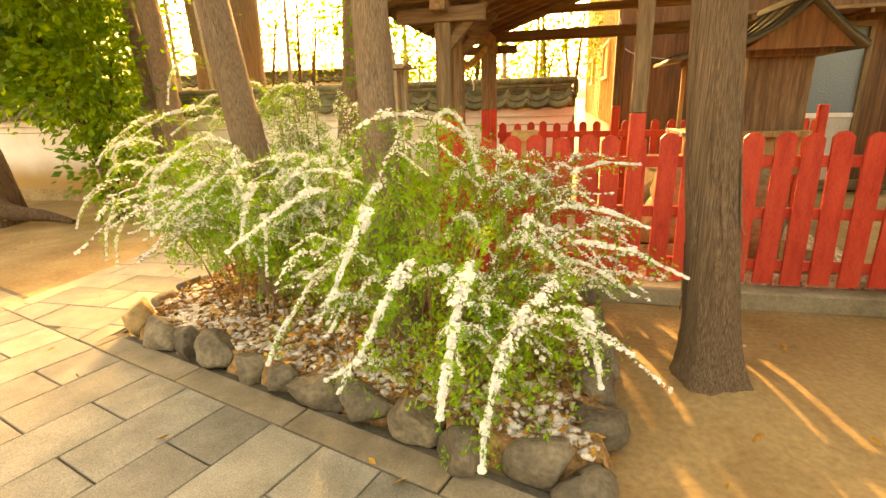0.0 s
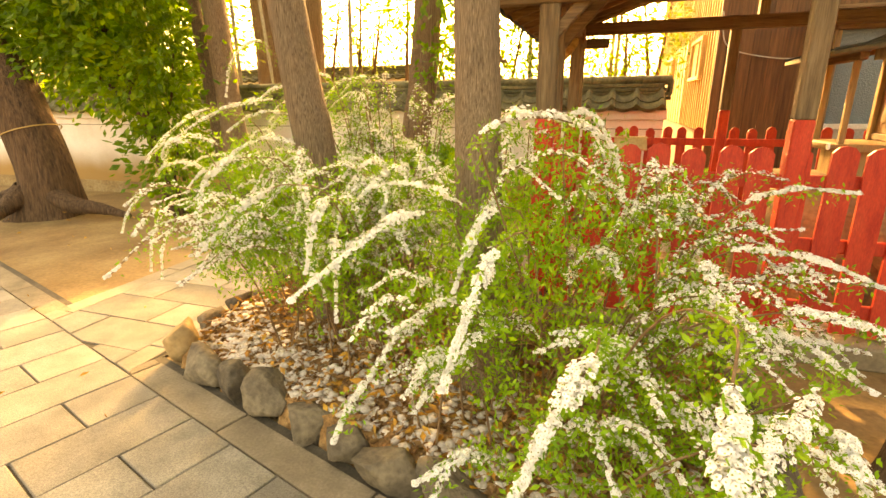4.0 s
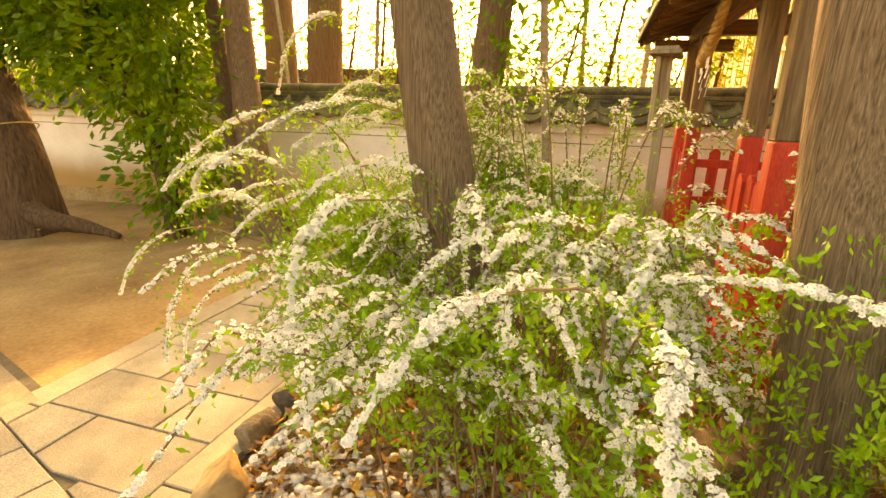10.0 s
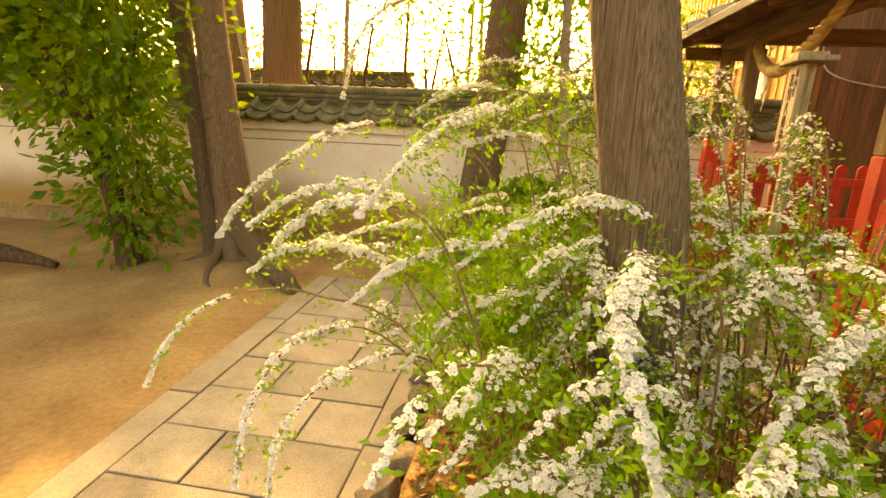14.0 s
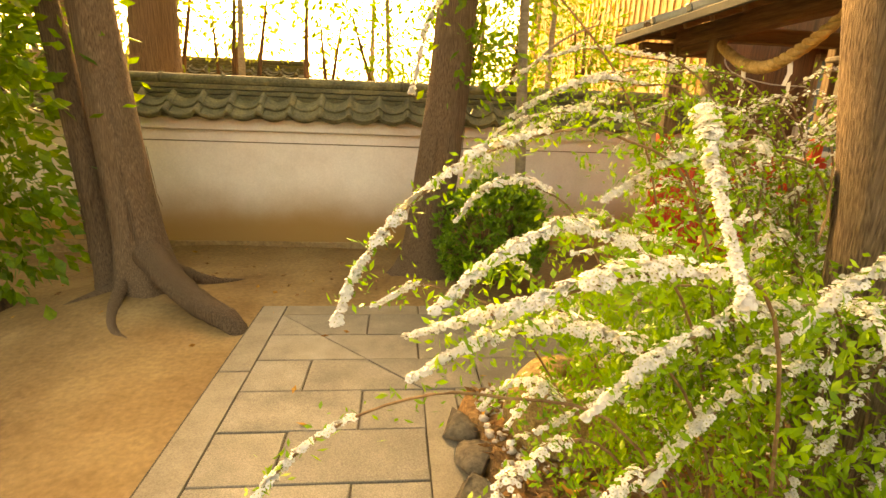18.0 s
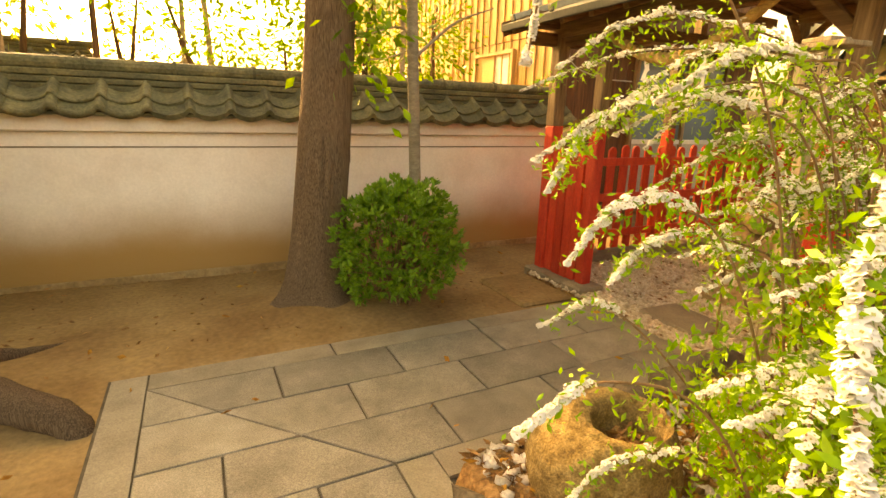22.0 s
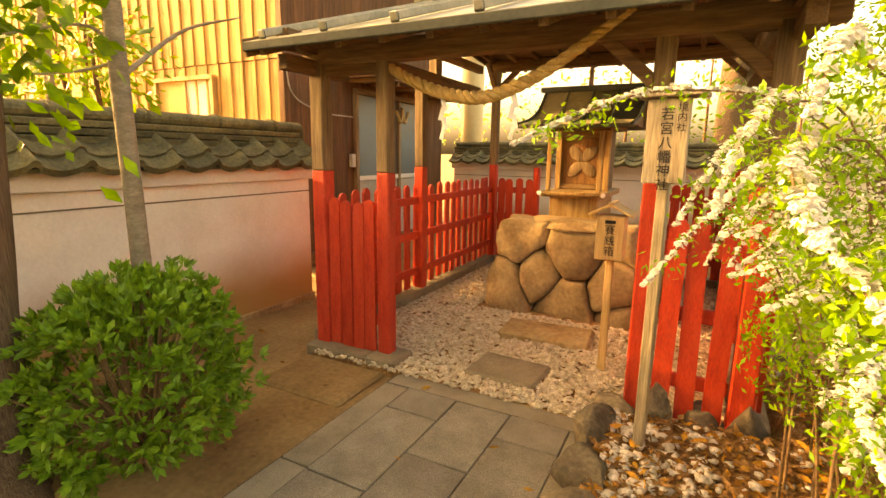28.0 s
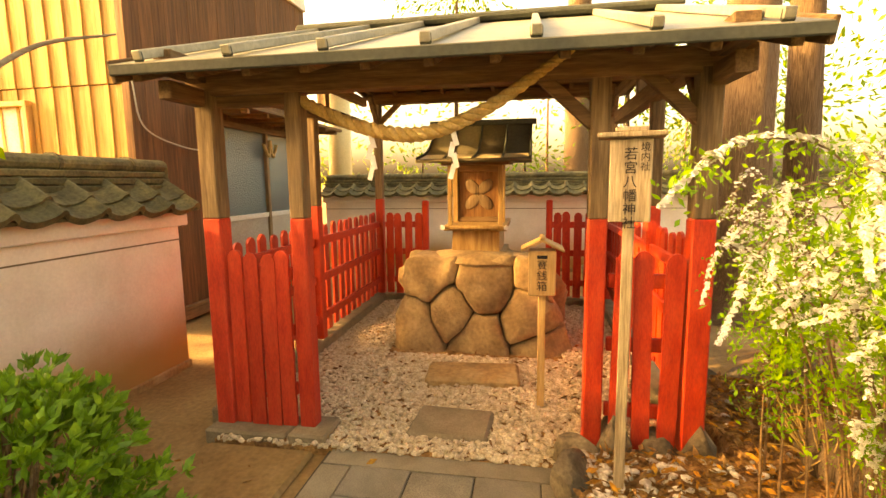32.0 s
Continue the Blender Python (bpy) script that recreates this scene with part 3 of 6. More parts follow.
    ob = new("straw_garland", big_mesh("straw_garland", v + np.array([0.22, 0.08, 0.06]), f, straw, True))
    tagged(ob, "dark straw garland hung on the window's middle post", "garland")
    return b


house = wooden_building()
house.location = (0.22, 0.08, 0)
col = bmesh.new()
bmesh.ops.create_cone(col, cap_ends=True, segments=28, radius1=0.21, radius2=0.21, depth=3.4)
bmesh.ops.transform(col, verts=col.verts, matrix=Matrix.Translation((8.25, 5.95, 1.7)))
column = thing("column", "thick round cream-painted column behind the wall", "column", at=(8.25, 5.95, 0))
finish("shaft", col, cream_post, column, smooth=True)
slab("foot", (8.0, 5.7, 0), (8.5, 6.2, 0.12), kerb_stone, column)
slab("capital", (8.0, 5.7, 3.36), (8.5, 6.2, 3.46), cream_post, column)

# ---- shrine shelter ----
POSTS = {"A": (1.98, 4.19), "B": (1.98, 3.69), "C": (1.98, 2.16), "D": (1.98, 1.69), "E": (3.36, 4.24), "M": (3.22, 1.62), "F": (5.15, 4.24), "G": (5.15, 1.62)}
EAVE_X0, EAVE_X1, RIDGE_X, EAVE_Z, REAR_Z, RIDGE_Z, Y0, Y1 = 1.55, 5.55, 3.55, 1.94, 2.40, 2.62, 1.46, 4.34


def shelter():
    s = thing("shrine_shelter", "open timber shelter on posts painted red below", "shelter", at=(3.4, 2.94, 0))
    for key, (x, y) in POSTS.items():
        w = 0.052 if key in "DA" else 0.044
        top = 1.90 if key in "ABCD" else (2.34 if key in "FG" else 2.02)
        post = slab("post", (x - w, y - w, 1.22), (x + w, y + w, top), old_wood, s, "weathered bare wooden post", 0.008)
        low = slab("painted_foot", (x - w - 0.001, y - w - 0.001, 0.02), (x + w + 0.001, y + w + 0.001, 1.222), red_paint, post, "red painted lower half of a post", 0.008)
    for x, z in ((1.98, 1.93), (5.15, 2.36)):
        beam("tie_beam", (x, Y0 + 0.05, z), (x, Y1 - 0.05, z), 0.10, 0.12, old_wood_y, s)
    for y in (1.66, 4.21):
        beam("plate_beam", (1.68, y, 1.99), (4.5, y, 1.99), 0.10, 0.11, old_wood_x, s)
        beam("nose_block", (1.68, y, 1.86), (2.26, y, 1.86), 0.07, 0.09, old_wood_x, s)
        beam("king_post", (RIDGE_X, y, 2.0), (RIDGE_X, y, RIDGE_Z - 0.1), 0.08, 0.08, old_wood, s)
        beam("gable_tie", (2.5, y, 2.24), (4.6, y, 2.24), 0.06, 0.08, old_wood_x, s)
    beam("cross_beam", (2.01, 3.69, 1.86), (2.01, 4.19, 1.86), 0.07, 0.09, old_wood_y, s)
    for x, y, sx in ((1.98, 2.16, 1), (5.15, 1.62, -1), (5.15, 4.24, -1), (1.98, 1.69, 1)):
        z = 2.07 if sx < 0 else 1.64
        beam("brace", (x, y, z), (x + 0.28 * sx, y, z + 0.29), 0.05, 0.06, old_wood_x, s)
        beam("brace", (x, y, z), (x, y + (0.28 if y < 3 else -0.28), z + 0.26), 0.05, 0.06, old_wood_y, s)
    beam("ridge_pole", (RIDGE_X, Y0, RIDGE_Z - 0.07), (RIDGE_X, Y1, RIDGE_Z - 0.07), 0.09, 0.1, old_wood_y, s)
    for side, ex, ez in ((-1, EAVE_X0, EAVE_Z), (1, EAVE_X1, REAR_Z)):
        n = 11
        for k in range(n):
            y = Y0 + 0.06 + (Y1 - Y0 - 0.12) * k / (n - 1)
            beam("rafter", (RIDGE_X, y, RIDGE_Z - 0.045), (ex + 0.04 * (-side), y, ez - 0.035), 0.045, 0.05, old_wood_x, s)
        dz = RIDGE_Z - ez
        dx = ex - RIDGE_X
        tilt = math.degrees(math.atan2(dz, abs(dx)))
        m = 9
        for k in range(m):
            f0, f1 = k / m, (k + 1) / m
            a, b2 = RIDGE_X + dx * f0, RIDGE_X + dx * f1
            za, zb = RIDGE_Z - dz * f0, RIDGE_Z - dz * f1
            beam("sarking_board", ((a + b2) / 2, Y0, (za + zb) / 2 - 0.008), ((a + b2) / 2, Y1, (za + zb) / 2 - 0.008), math.hypot(dx, dz) / m - 0.004, 0.014, old_wood_y, s, spin=(tilt if side > 0 else -tilt), bevel=0.001)
        beam("roof_sheet", (RIDGE_X + dx * 0.5, Y0 - 0.03, ez + dz * 0.5 + 0.012), (RIDGE_X + dx * 0.5, Y1 + 0.03, ez + dz * 0.5 + 0.012), math.hypot(dx, dz) + 0.02, 0.008, copper_sheet, s, "weathered greenish metal roofing", spin=(tilt if side > 0 else -tilt), bevel=0.001)
        for k in range(7):
            y = Y0 + 0.12 + (Y1 - Y0 - 0.24) * k / 6
            bt = beam("roof_batten", (RIDGE_X + dx * 0.02, y, RIDGE_Z + 0.028), (ex - 0.02 * (-side), y, ez + 0.042), 0.045, 0.042, copper_sheet, s)
            beam("batten_end", (ex + side * 0.0, y, ez + 0.041), (ex + side * 0.012, y, ez + 0.037), 0.05, 0.046, dark_metal, bt)
        beam("eave_edge", (ex, Y0 - 0.04, ez - 0.012), (ex, Y1 + 0.04, ez - 0.012), 0.02, 0.05, dark_metal, s, "dark metal eave edge")
    for y in (Y0 - 0.035, Y1 + 0.035):
        for ex, ez in ((EAVE_X0, EAVE_Z), (EAVE_X1, REAR_Z)):
            beam("barge_board", (RIDGE_X, y, RIDGE_Z - 0.03), (ex, y, ez - 0.02), 0.022, 0.10, old_wood_x, s)
    beam("ridge_cap", (RIDGE_X, Y0 - 0.06, RIDGE_Z + 0.05), (RIDGE_X, Y1 + 0.06, RIDGE_Z + 0.05), 0.16, 0.06, dark_metal, s, bevel=0.02)
    return s


shelter()

PICKET = {}


def picket_mesh(width, thick, z0, z1):
    key = (round(width, 3), round(z0, 3), round(z1, 3))
    if key not in PICKET:
        w, t = width / 2, thick / 2
        out = [(-w, z0), (w, z0), (w, z1 - 0.035), (w * 0.55, z1 - 0.008), (0, z1), (-w * 0.55, z1 - 0.008), (-w, z1 - 0.035)]
        v = [(x, -t, z) for x, z in out] + [(x, t, z) for x, z in out]
        n = len(out)
        f = [tuple(range(n)), tuple(range(2 * n - 1, n - 1, -1))] + [(i, n + i, n + (i + 1) % n, (i + 1) % n) for i in range(n)]
        PICKET[key] = mesh_of("picket", v, f, red_paint)
    return PICKET[key]


def fence(a, b, side, pitch=0.115, width=0.085, z0=0.10, z1=1.06, rails=(0.26, 0.60, 0.92), kerb=True, label="red painted picket fence with pointed tops on a stone kerb"):
    """Pickets from a to b on the given side of their rails."""
    fn = thing("picket_fence", label, "fence", "shrine fence", at=((a[0] + b[0]) / 2, (a[1] + b[1]) / 2, 0))
    dx, dy = b[0] - a[0], b[1] - a[1]
    length = math.hypot(dx, dy)
    ux, uy = dx / length, dy / length
    nx, ny = -uy * side, ux * side
    ang = math.degrees(math.atan2(uy, ux))
    for z in rails:
        beam("rail", (a[0], a[1], z), (b[0], b[1], z), 0.03, 0.07, red_paint, fn)
    n = max(1, int(round(length / pitch)))
    rng = random.Random(int(1000 * length) + int(10 * a[0]))
    for i in range(n):
        s = (i + 0.5) * length / n
        ob = new("picket", picket_mesh(width, 0.02, z0, z1))
        ob.matrix_world = pose(a[0] + ux * s + nx * 0.027, a[1] + uy * s + ny * 0.027, rng.uniform(-0.012, 0.012), rng.uniform(-0.6, 0.6), rng.uniform(-1, 1), ang)
        ob.parent = fn
        ob.matrix_parent_inverse = Matrix.Translation(-Vector(fn.location))
    if kerb:
        beam("kerb", (a[0] - ux * 0.05, a[1] - uy * 0.05, 0.03), (b[0] + ux * 0.05, b[1] + uy * 0.05, 0.03), 0.16, 0.13, kerb_stone, fn, "stone kerb under the fence", 0.012)
    return fn


fence((1.98, 4.13), (1.98, 3.75), -1, 0.098, 0.082, 0.04, 1.04, kerb=False, label="red picket panel beside the shrine's entrance")
fence((1.98, 2.10), (1.98, 1.75), -1, 0.105, 0.085, 0.06, 1.06, kerb=False, label="red picket panel beside the shrine's entrance")
fence((2.04, 4.25), (5.10, 4.25), 1, 0.15, 0.085, label="red picket fence along the shrine's north side")
fence((2.04, 1.63), (5.10, 1.63), -1, 0.165, 0.112, 0.14, 1.09, label="red picket fence along the shrine's south side")
fence((5.15, 4.18), (5.15, 3.72), -1, 0.115, 0.085, label="short red picket panel behind the shrine")
fence((5.15, 2.24), (5.15, 1.68), -1, 0.115, 0.085, label="short red picket panel behind the shrine")
for y in (3.69, 2.27):
    tagged(slab("fence_post", (5.11, y - 0.035, 0), (5.19, y + 0.035, 1.2), red_paint, bevel=0.01), "red fence post ending a panel", "post")
fence((5.20, 1.62), (7.4, 1.60), -1, 0.165, 0.112, 0.14, 1.09, label="red picket fence running on past the shelter")

step = thing("kerb_stones", "worn kerb stones under the entrance panel", "kerb", at=(1.86, 3.9, 0))
slab("kerb_stone", (1.84, 3.55, -0.05), (2.08, 3.77, 0.055), kerb_stone, step, bevel=0.012)
slab("kerb_stone", (1.84, 3.78, -0.05), (2.08, 4.27, 0.045), kerb_stone, step, bevel=0.012)
tagged(slab("landing_stone", (1.36, 3.60, -0.05), (1.82, 4.22, -0.008), earth, bevel=0.025), "flat earth-stained slab beside the path", "paving")

# ---- the small shrine on its rocks ----
def fitted_stone(poly, seed, parent):
    """One stone of the pedestal's face: a rounded, slightly tilted face with tight joints, running back into the heap."""
    rng = random.Random(seed)
    for trial in range(2):
        poly = [(p[0] * (1 - k) + q[0] * k, p[1] * (1 - k) + q[1] * k) for p, q in zip(poly, poly[1:] + poly[:1]) for k in ((0.08, 0.5, 0.92) if trial == 0 else (0.25, 0.75))]
    cy, cz = sum(p[0] for p in poly) / len(poly), sum(p[1] for p in poly) / len(poly)
    ty, tz, n = rng.uniform(-0.16, 0.16), rng.uniform(-0.12, 0.16), len(poly)
    rings = ((0.93, 0.42), (0.99, 0.03), (0.985, 0.0), (0.955, -0.030), (0.88, -0.050), (0.66, -0.062), (0.34, -0.066))
    v, f = [], []
    for k, back in rings:
        for y, z in poly:
            y, z = cy + (y - cy) * k, cz + (z - cz) * k
            x = 3.43 + 0.20 * z + 2.0 * max(0.0, abs(y - 2.9) - 0.5) ** 2 + back * (1.0 if back > 0 else min(1.0, 2.4 * (max(p[1] for p in poly) - cz + 0.1)))
            x += ty * (y - cy) + tz * (z - cz) + 0.030 * noise.noise((y * 5, z * 5, seed)) + 0.012 * noise.noise((y * 15, z * 15, seed))
            v.append((x, y + 0.075 * noise.noise((y * 3.7, z * 3.7, 4)) + 0.02 * noise.noise((y * 10, z * 10, 2)), z + 0.075 * noise.noise((y * 3.7, z * 3.7, 18)) + 0.02 * noise.noise((y * 10, z * 10, 9))))
    for r in range(len(rings) - 1):
        f += [(r * n + i, r * n + (i + 1) % n, (r + 1) * n + (i + 1) % n, (r + 1) * n + i) for i in range(n)]
    last = (len(rings) - 1) * n
    f += [tuple(range(last, last + n)), tuple(range(n - 1, -1, -1))]
    bm = bmesh.new()
    vs = [bm.verts.new(p) for p in v]
    for q in f:
        bm.faces.new([vs[i] for i in q])
    return finish("rock", bm, mound_rock, parent, smooth=True)


def mound():
    m = thing("rock_pedestal", "pedestal of large fitted brown rocks under the shrine", "rock pedestal", at=(3.8, 2.9, 0))
    outline = [(3.67, -0.06), (3.52, 0.76), (2.34, 0.79), (2.10, -0.06)][::-1]
    hearts = [(3.42, 0.20), (3.34, 0.62), (3.17, 0.34), (2.83, 0.56), (2.86, 0.06), (2.46, 0.33), (2.34, 0.02), (2.34, 0.64)]
    for i, a in enumerate(hearts):
        cell = outline
        for b in hearts:
            if b != a:
                mid, d = ((a[0] + b[0]) / 2, (a[1] + b[1]) / 2), (a[0] - b[0], a[1] - b[1])
                cell = clip_poly(cell, mid, (mid[0] + d[1], mid[1] - d[0]))
        fitted_stone(cell, 11 + i, m)
    slab("core", (3.62, 2.32, -0.1), (4.45, 3.44, 0.69), mound_rock, m, "earthy packing between the rocks", bevel=0.06)
    for i, (x, y, z, sx, sy, sz) in enumerate([(4.15, 3.35, 0.35, 0.9, 0.6, 0.86), (4.15, 2.45, 0.35, 0.9, 0.6, 0.86), (4.45, 2.90, 0.36, 0.6, 0.9, 0.80), (4.05, 3.42, 0.62, 0.6, 0.45, 0.34)]):
        boulder("rock", (x, y, z), (sx * 1.2, sy * 1.2, sz * 1.1), mound_rock, 31 + i, m, turn=(i * 37) % 30 - 15, chip=0.14, hard=1.1)
    boulder("ledge_stone", (3.76, 2.92, 0.75), (0.62, 1.16, 0.13), mound_rock, 91, m, "flat sunlit rock ledge before the little shrine", turn=2, chip=0.12, hard=0.6)
    return m


mound()
for i, (x, y, sx, sy) in enumerate(((2.88, 2.87, 0.34, 0.66), (2.16, 2.91, 0.36, 0.46))):
    tagged(slab("stepping_stone", (x - sx / 2, y - sy / 2, -0.04), (x + sx / 2, y + sy / 2, 0.065 - 0.025 * i), tan_rock if i == 0 else kerb_stone, bevel=0.02, turn=pose(0, 0, 0, 0, 0, 4 - 7 * i)), "flat brown stepping stone in the white gravel", "stepping stone", "stepping stones")
tagged(boulder("loose_rock", (4.6, 2.28, 0.08), (0.3, 0.3, 0.24), mound_rock, 77), "small brown rock by the back panel", "rock")


def hokora():
    h = thing("small_shrine", "little wooden shrine with carved doors and a dark curved roof", "shrine", at=(4.2, 2.95, 0.70))
    y0, y1, x0 = 2.72, 3.12, 3.78
    slab("base_frame", (3.78, 2.70, 0.68), (4.66, 3.21, 0.76), shrine_wood, h)
    slab("plinth", (3.84, 2.745, 0.76), (4.62, 3.165, 0.98), shrine_wood, h, "plain pale wooden plinth")
    slab("veranda", (3.76, 2.68, 0.98), (4.66, 3.23, 1.03), shrine_wood, h)
    slab("back_box", (4.16, 2.75, 1.03), (4.62, 3.16, 1.60), old_wood, h)
    for y in (2.735, 3.175):
        slab("corner_post", (4.11, y - 0.024, 1.03), (4.158, y + 0.024, 1.60), shrine_wood, h)
        slab("porch_post", (3.78, y - 0.018, 1.03), (3.815, y + 0.018, 1.56), shrine_wood, h)
    slab("door_panel", (4.135, 2.765, 1.08), (4.158, 3.145, 1.50), door_wood, h, "carved reddish wooden door")
    slab("door_rail", (4.12, 2.76, 1.50), (4.15, 3.15, 1.56), old_wood_y, h)
    slab("door_rail", (4.12, 2.76, 1.035), (4.15, 3.15, 1.08), old_wood_y, h)
    for k in range(4):
        a = radians(45 + 90 * k)
        bm = bmesh.new()
        bmesh.ops.create_uvsphere(bm, u_segments=12, v_segments=8, radius=1)
        bmesh.ops.transform(bm, verts=bm.verts, matrix=Matrix.Translation((4.132, 2.955 + 0.085 * math.cos(a), 1.29 + 0.10 * math.sin(a))) @ pose(0, 0, 0, math.degrees(a), 0, 0) @ Matrix.Diagonal((0.007, 0.088, 0.052, 1)))
        finish("carved_petal", bm, old_wood, h, smooth=True)
    beam("porch_rail", (3.74, 2.67, 1.015), (3.74, 3.24, 1.015), 0.03, 0.03, shrine_wood, h)
    for y in (2.68, 3.23):
        bm = bmesh.new()
        bmesh.ops.create_cone(bm, cap_ends=True, segments=12, radius1=0.02, radius2=0.02, depth=0.012)
        bmesh.ops.transform(bm, verts=bm.verts, matrix=Matrix.Translation((3.715, y, 1.015)) @ pose(0, 0, 0, 0, 90, 0))
        finish("rail_knob", bm, paper, h, "white rosette")
    beam("lintel", (3.80, 2.66, 1.575), (3.80, 3.25, 1.575), 0.05, 0.05, old_wood_y, h)
    for side, pts in ((1, [(4.45, 1.97), (4.22, 1.77), (3.95, 1.66), (3.58, 1.595)]), (-1, [(4.45, 1.96), (4.58, 1.83), (4.70, 1.72), (4.82, 1.63)])):
        line = spline([(x, 0, z) for x, z in pts], 12)
        n = len(line)
        v = [(p[0], y, p[2] - d) for d in (0, 0.03) for y in (2.47, 3.43) for p in line]
        f = []
        for i in range(n - 1):
            f += [(i, i + 1, n + i + 1, n + i), (2 * n + i, 3 * n + i, 3 * n + i + 1, 2 * n + i + 1), (i, 2 * n + i, 2 * n + i + 1, i + 1), (n + i, n + i + 1, 3 * n + i + 1, 3 * n + i)]
        f += [(n - 1, 3 * n - 1, 4 * n - 1, 2 * n - 1)]
        under(new("roof_slope", mesh_of("roof_slope", v, f, hokora_sheet, True)), h)
        if side == 1:
            # Sunlit lower part of the slope, laid on as a paler skin.
            low = [(p[0], y, p[2] + 0.004) for y in (2.50, 3.40) for p in line[8:]]
            m = len(line[8:])
            under(new("eave_sheet", mesh_of("eave_sheet", low, [(i, i + 1, m + i + 1, m + i) for i in range(m - 1)], sunlit_eave_mat, True)), h)
        for y in (2.48, 2.71, 2.95, 3.19, 3.42):
            tv, tf = tube_arrays(line + np.array([0, y, 0.008]), [0.011] * n, 6)
            under(new("roof_rib", big_mesh("roof_rib", tv, tf, dark_metal, True)), h)
    beam("ridge", (4.45, 2.43, 1.98), (4.45, 3.47, 1.98), 0.09, 0.05, dark_metal, h)
    for y in (2.52, 3.38):
        bm = bmesh.new()
        tri = [bm.verts.new(p) for p in ((4.05, y, 1.62), (4.76, y, 1.62), (4.45, y, 1.91))]
        bm.faces.new(tri)
        ext = bmesh.ops.extrude_face_region(bm, geom=bm.faces[:])
        bmesh.ops.translate(bm, verts=[g for g in ext["geom"] if isinstance(g, bmesh.types.BMVert)], vec=(0, 0.03 if y < 3 else -0.03, 0))
        finish("gable", bm, door_wood, h, "reddish-brown gable board")
    slab("neck", (4.08, 2.66, 1.58), (4.70, 3.26, 1.66), old_wood, h)
    return h


hokora()


def writing(text, at, size, parent, spin, material=ink, name="writing"):
    """Upright writing in the built-in font, one character below another, as flat letters facing -x."""
    for i, ch in enumerate(text):
        cu = bpy.data.curves.new(name, "FONT")
        cu.body, cu.size, cu.align_x, cu.align_y, cu.extrude = ch, size, "CENTER", "CENTER", 0.0008
        cu.materials.append(material)
        ob = new(name, cu)
        ob.matrix_world = pose(at[0], at[1], at[2] - i * size * 1.02, 90, 0, -90 + spin)
        ob.parent = parent
        ob.matrix_parent_inverse = Matrix.Translation(-Vector(parent.location))


def offering_box():
    o = thing("offering_box", "pale wooden offering box with a little roof on a post", "offering box", at=(2.48, 2.40, 0))
    slab("post", (2.455, 2.38, 0.0), (2.495, 2.425, 0.76), fresh_wood, o)
    slab("box", (2.40, 2.325, 0.735), (2.55, 2.485, 1.0), fresh_wood, o, "", 0.006)
    slab("slot", (2.396, 2.375, 0.955), (2.402, 2.435, 0.975), ink, o, "dark coin slot", 0)
    for s, (ya, yb) in enumerate(((2.285, 2.406), (2.404, 2.525))):
        bm = bmesh.new()
        block(bm, (-0.105, -0.072, -0.007), (0.105, 0.072, 0.007), 0.003)
        bmesh.ops.transform(bm, verts=bm.verts, matrix=pose(2.475, (ya + yb) / 2, 1.035, 26 if s == 0 else -26, 0, 0))
        finish("roof_board", bm, fresh_wood, o)
    beam("ridge_strip", (2.365, 2.405, 1.075), (2.585, 2.405, 1.075), 0.03, 0.014, fresh_wood, o)
    writing("賽銭箱", (2.398, 2.405, 0.915), 0.062, o, 0)
    return o


offering_box()


def name_sign():
    s = thing("name_sign", "weathered wooden shrine sign with black writing on a tall post", "sign", at=(1.57, 2.09, 0.05))
    turn = pose(1.57, 2.09, -0.02, 0, 0, -10)
    def piece(nm, lo, hi, material, lab=""):
        bm = block(bmesh.new(), lo, hi, 0.004)
        bmesh.ops.transform(bm, verts=bm.verts, matrix=turn)
        return finish(nm, bm, material, s, lab)
    piece("post", (-0.022, -0.022, 0.0), (0.022, 0.022, 1.62), grey_wood)
    piece("board", (-0.045, -0.078, 1.26), (-0.023, 0.078, 1.58), grey_wood)
    piece("cap", (-0.075, -0.125, 1.585), (0.06, 0.125, 1.605), grey_wood, "sloping cap board")
    piece("cap_ridge", (-0.06, -0.06, 1.605), (0.045, 0.06, 1.625), grey_wood)
    p = turn @ Vector((-0.047, 0.0, 1.52))
    writing("若宮八幡神社", p, 0.052, s, -10)
    p = turn @ Vector((-0.047, -0.052, 1.545))
    writing("境内社", p, 0.036, s, -10)
    return s


name_sign()


def straw_rope():
    r = thing("straw_rope", "thick twisted straw rope hung across the shrine's entrance", "rope", at=(1.85, 3.0, 1.7))
    line = spline([(2.0, 3.80, 1.92), (1.96, 3.55, 1.78), (1.90, 3.25, 1.665), (1.86, 2.98, 1.635), (1.85, 2.70, 1.73), (1.84, 2.42, 1.90), (1.86, 2.30, 1.99)], 170)
    s = np.linspace(0, 1, 170)
    girth = 0.021 + 0.014 * np.clip(1 - (np.abs(s - 0.42) / 0.45) ** 2, 0, 1)
    for k in range(3):
        a = s * 2 * np.pi * 12 + k * 2 * np.pi / 3
        tan = np.gradient(line, axis=0)
        tan /= np.linalg.norm(tan, axis=1)[:, None]
        side = np.cross(tan, np.array([1.0, 0, 0]))
        side /= np.linalg.norm(side, axis=1)[:, None]
        out = np.cross(tan, side)
        p = line + (np.cos(a)[:, None] * side + np.sin(a)[:, None] * out) * (girth * 0.48)[:, None]
        v, f = tube_arrays(p, girth * 0.60, 8, 0.03, k)
        under(new("strand", big_mesh("strand", v, f, straw, True)), r)
    return r


straw_rope()


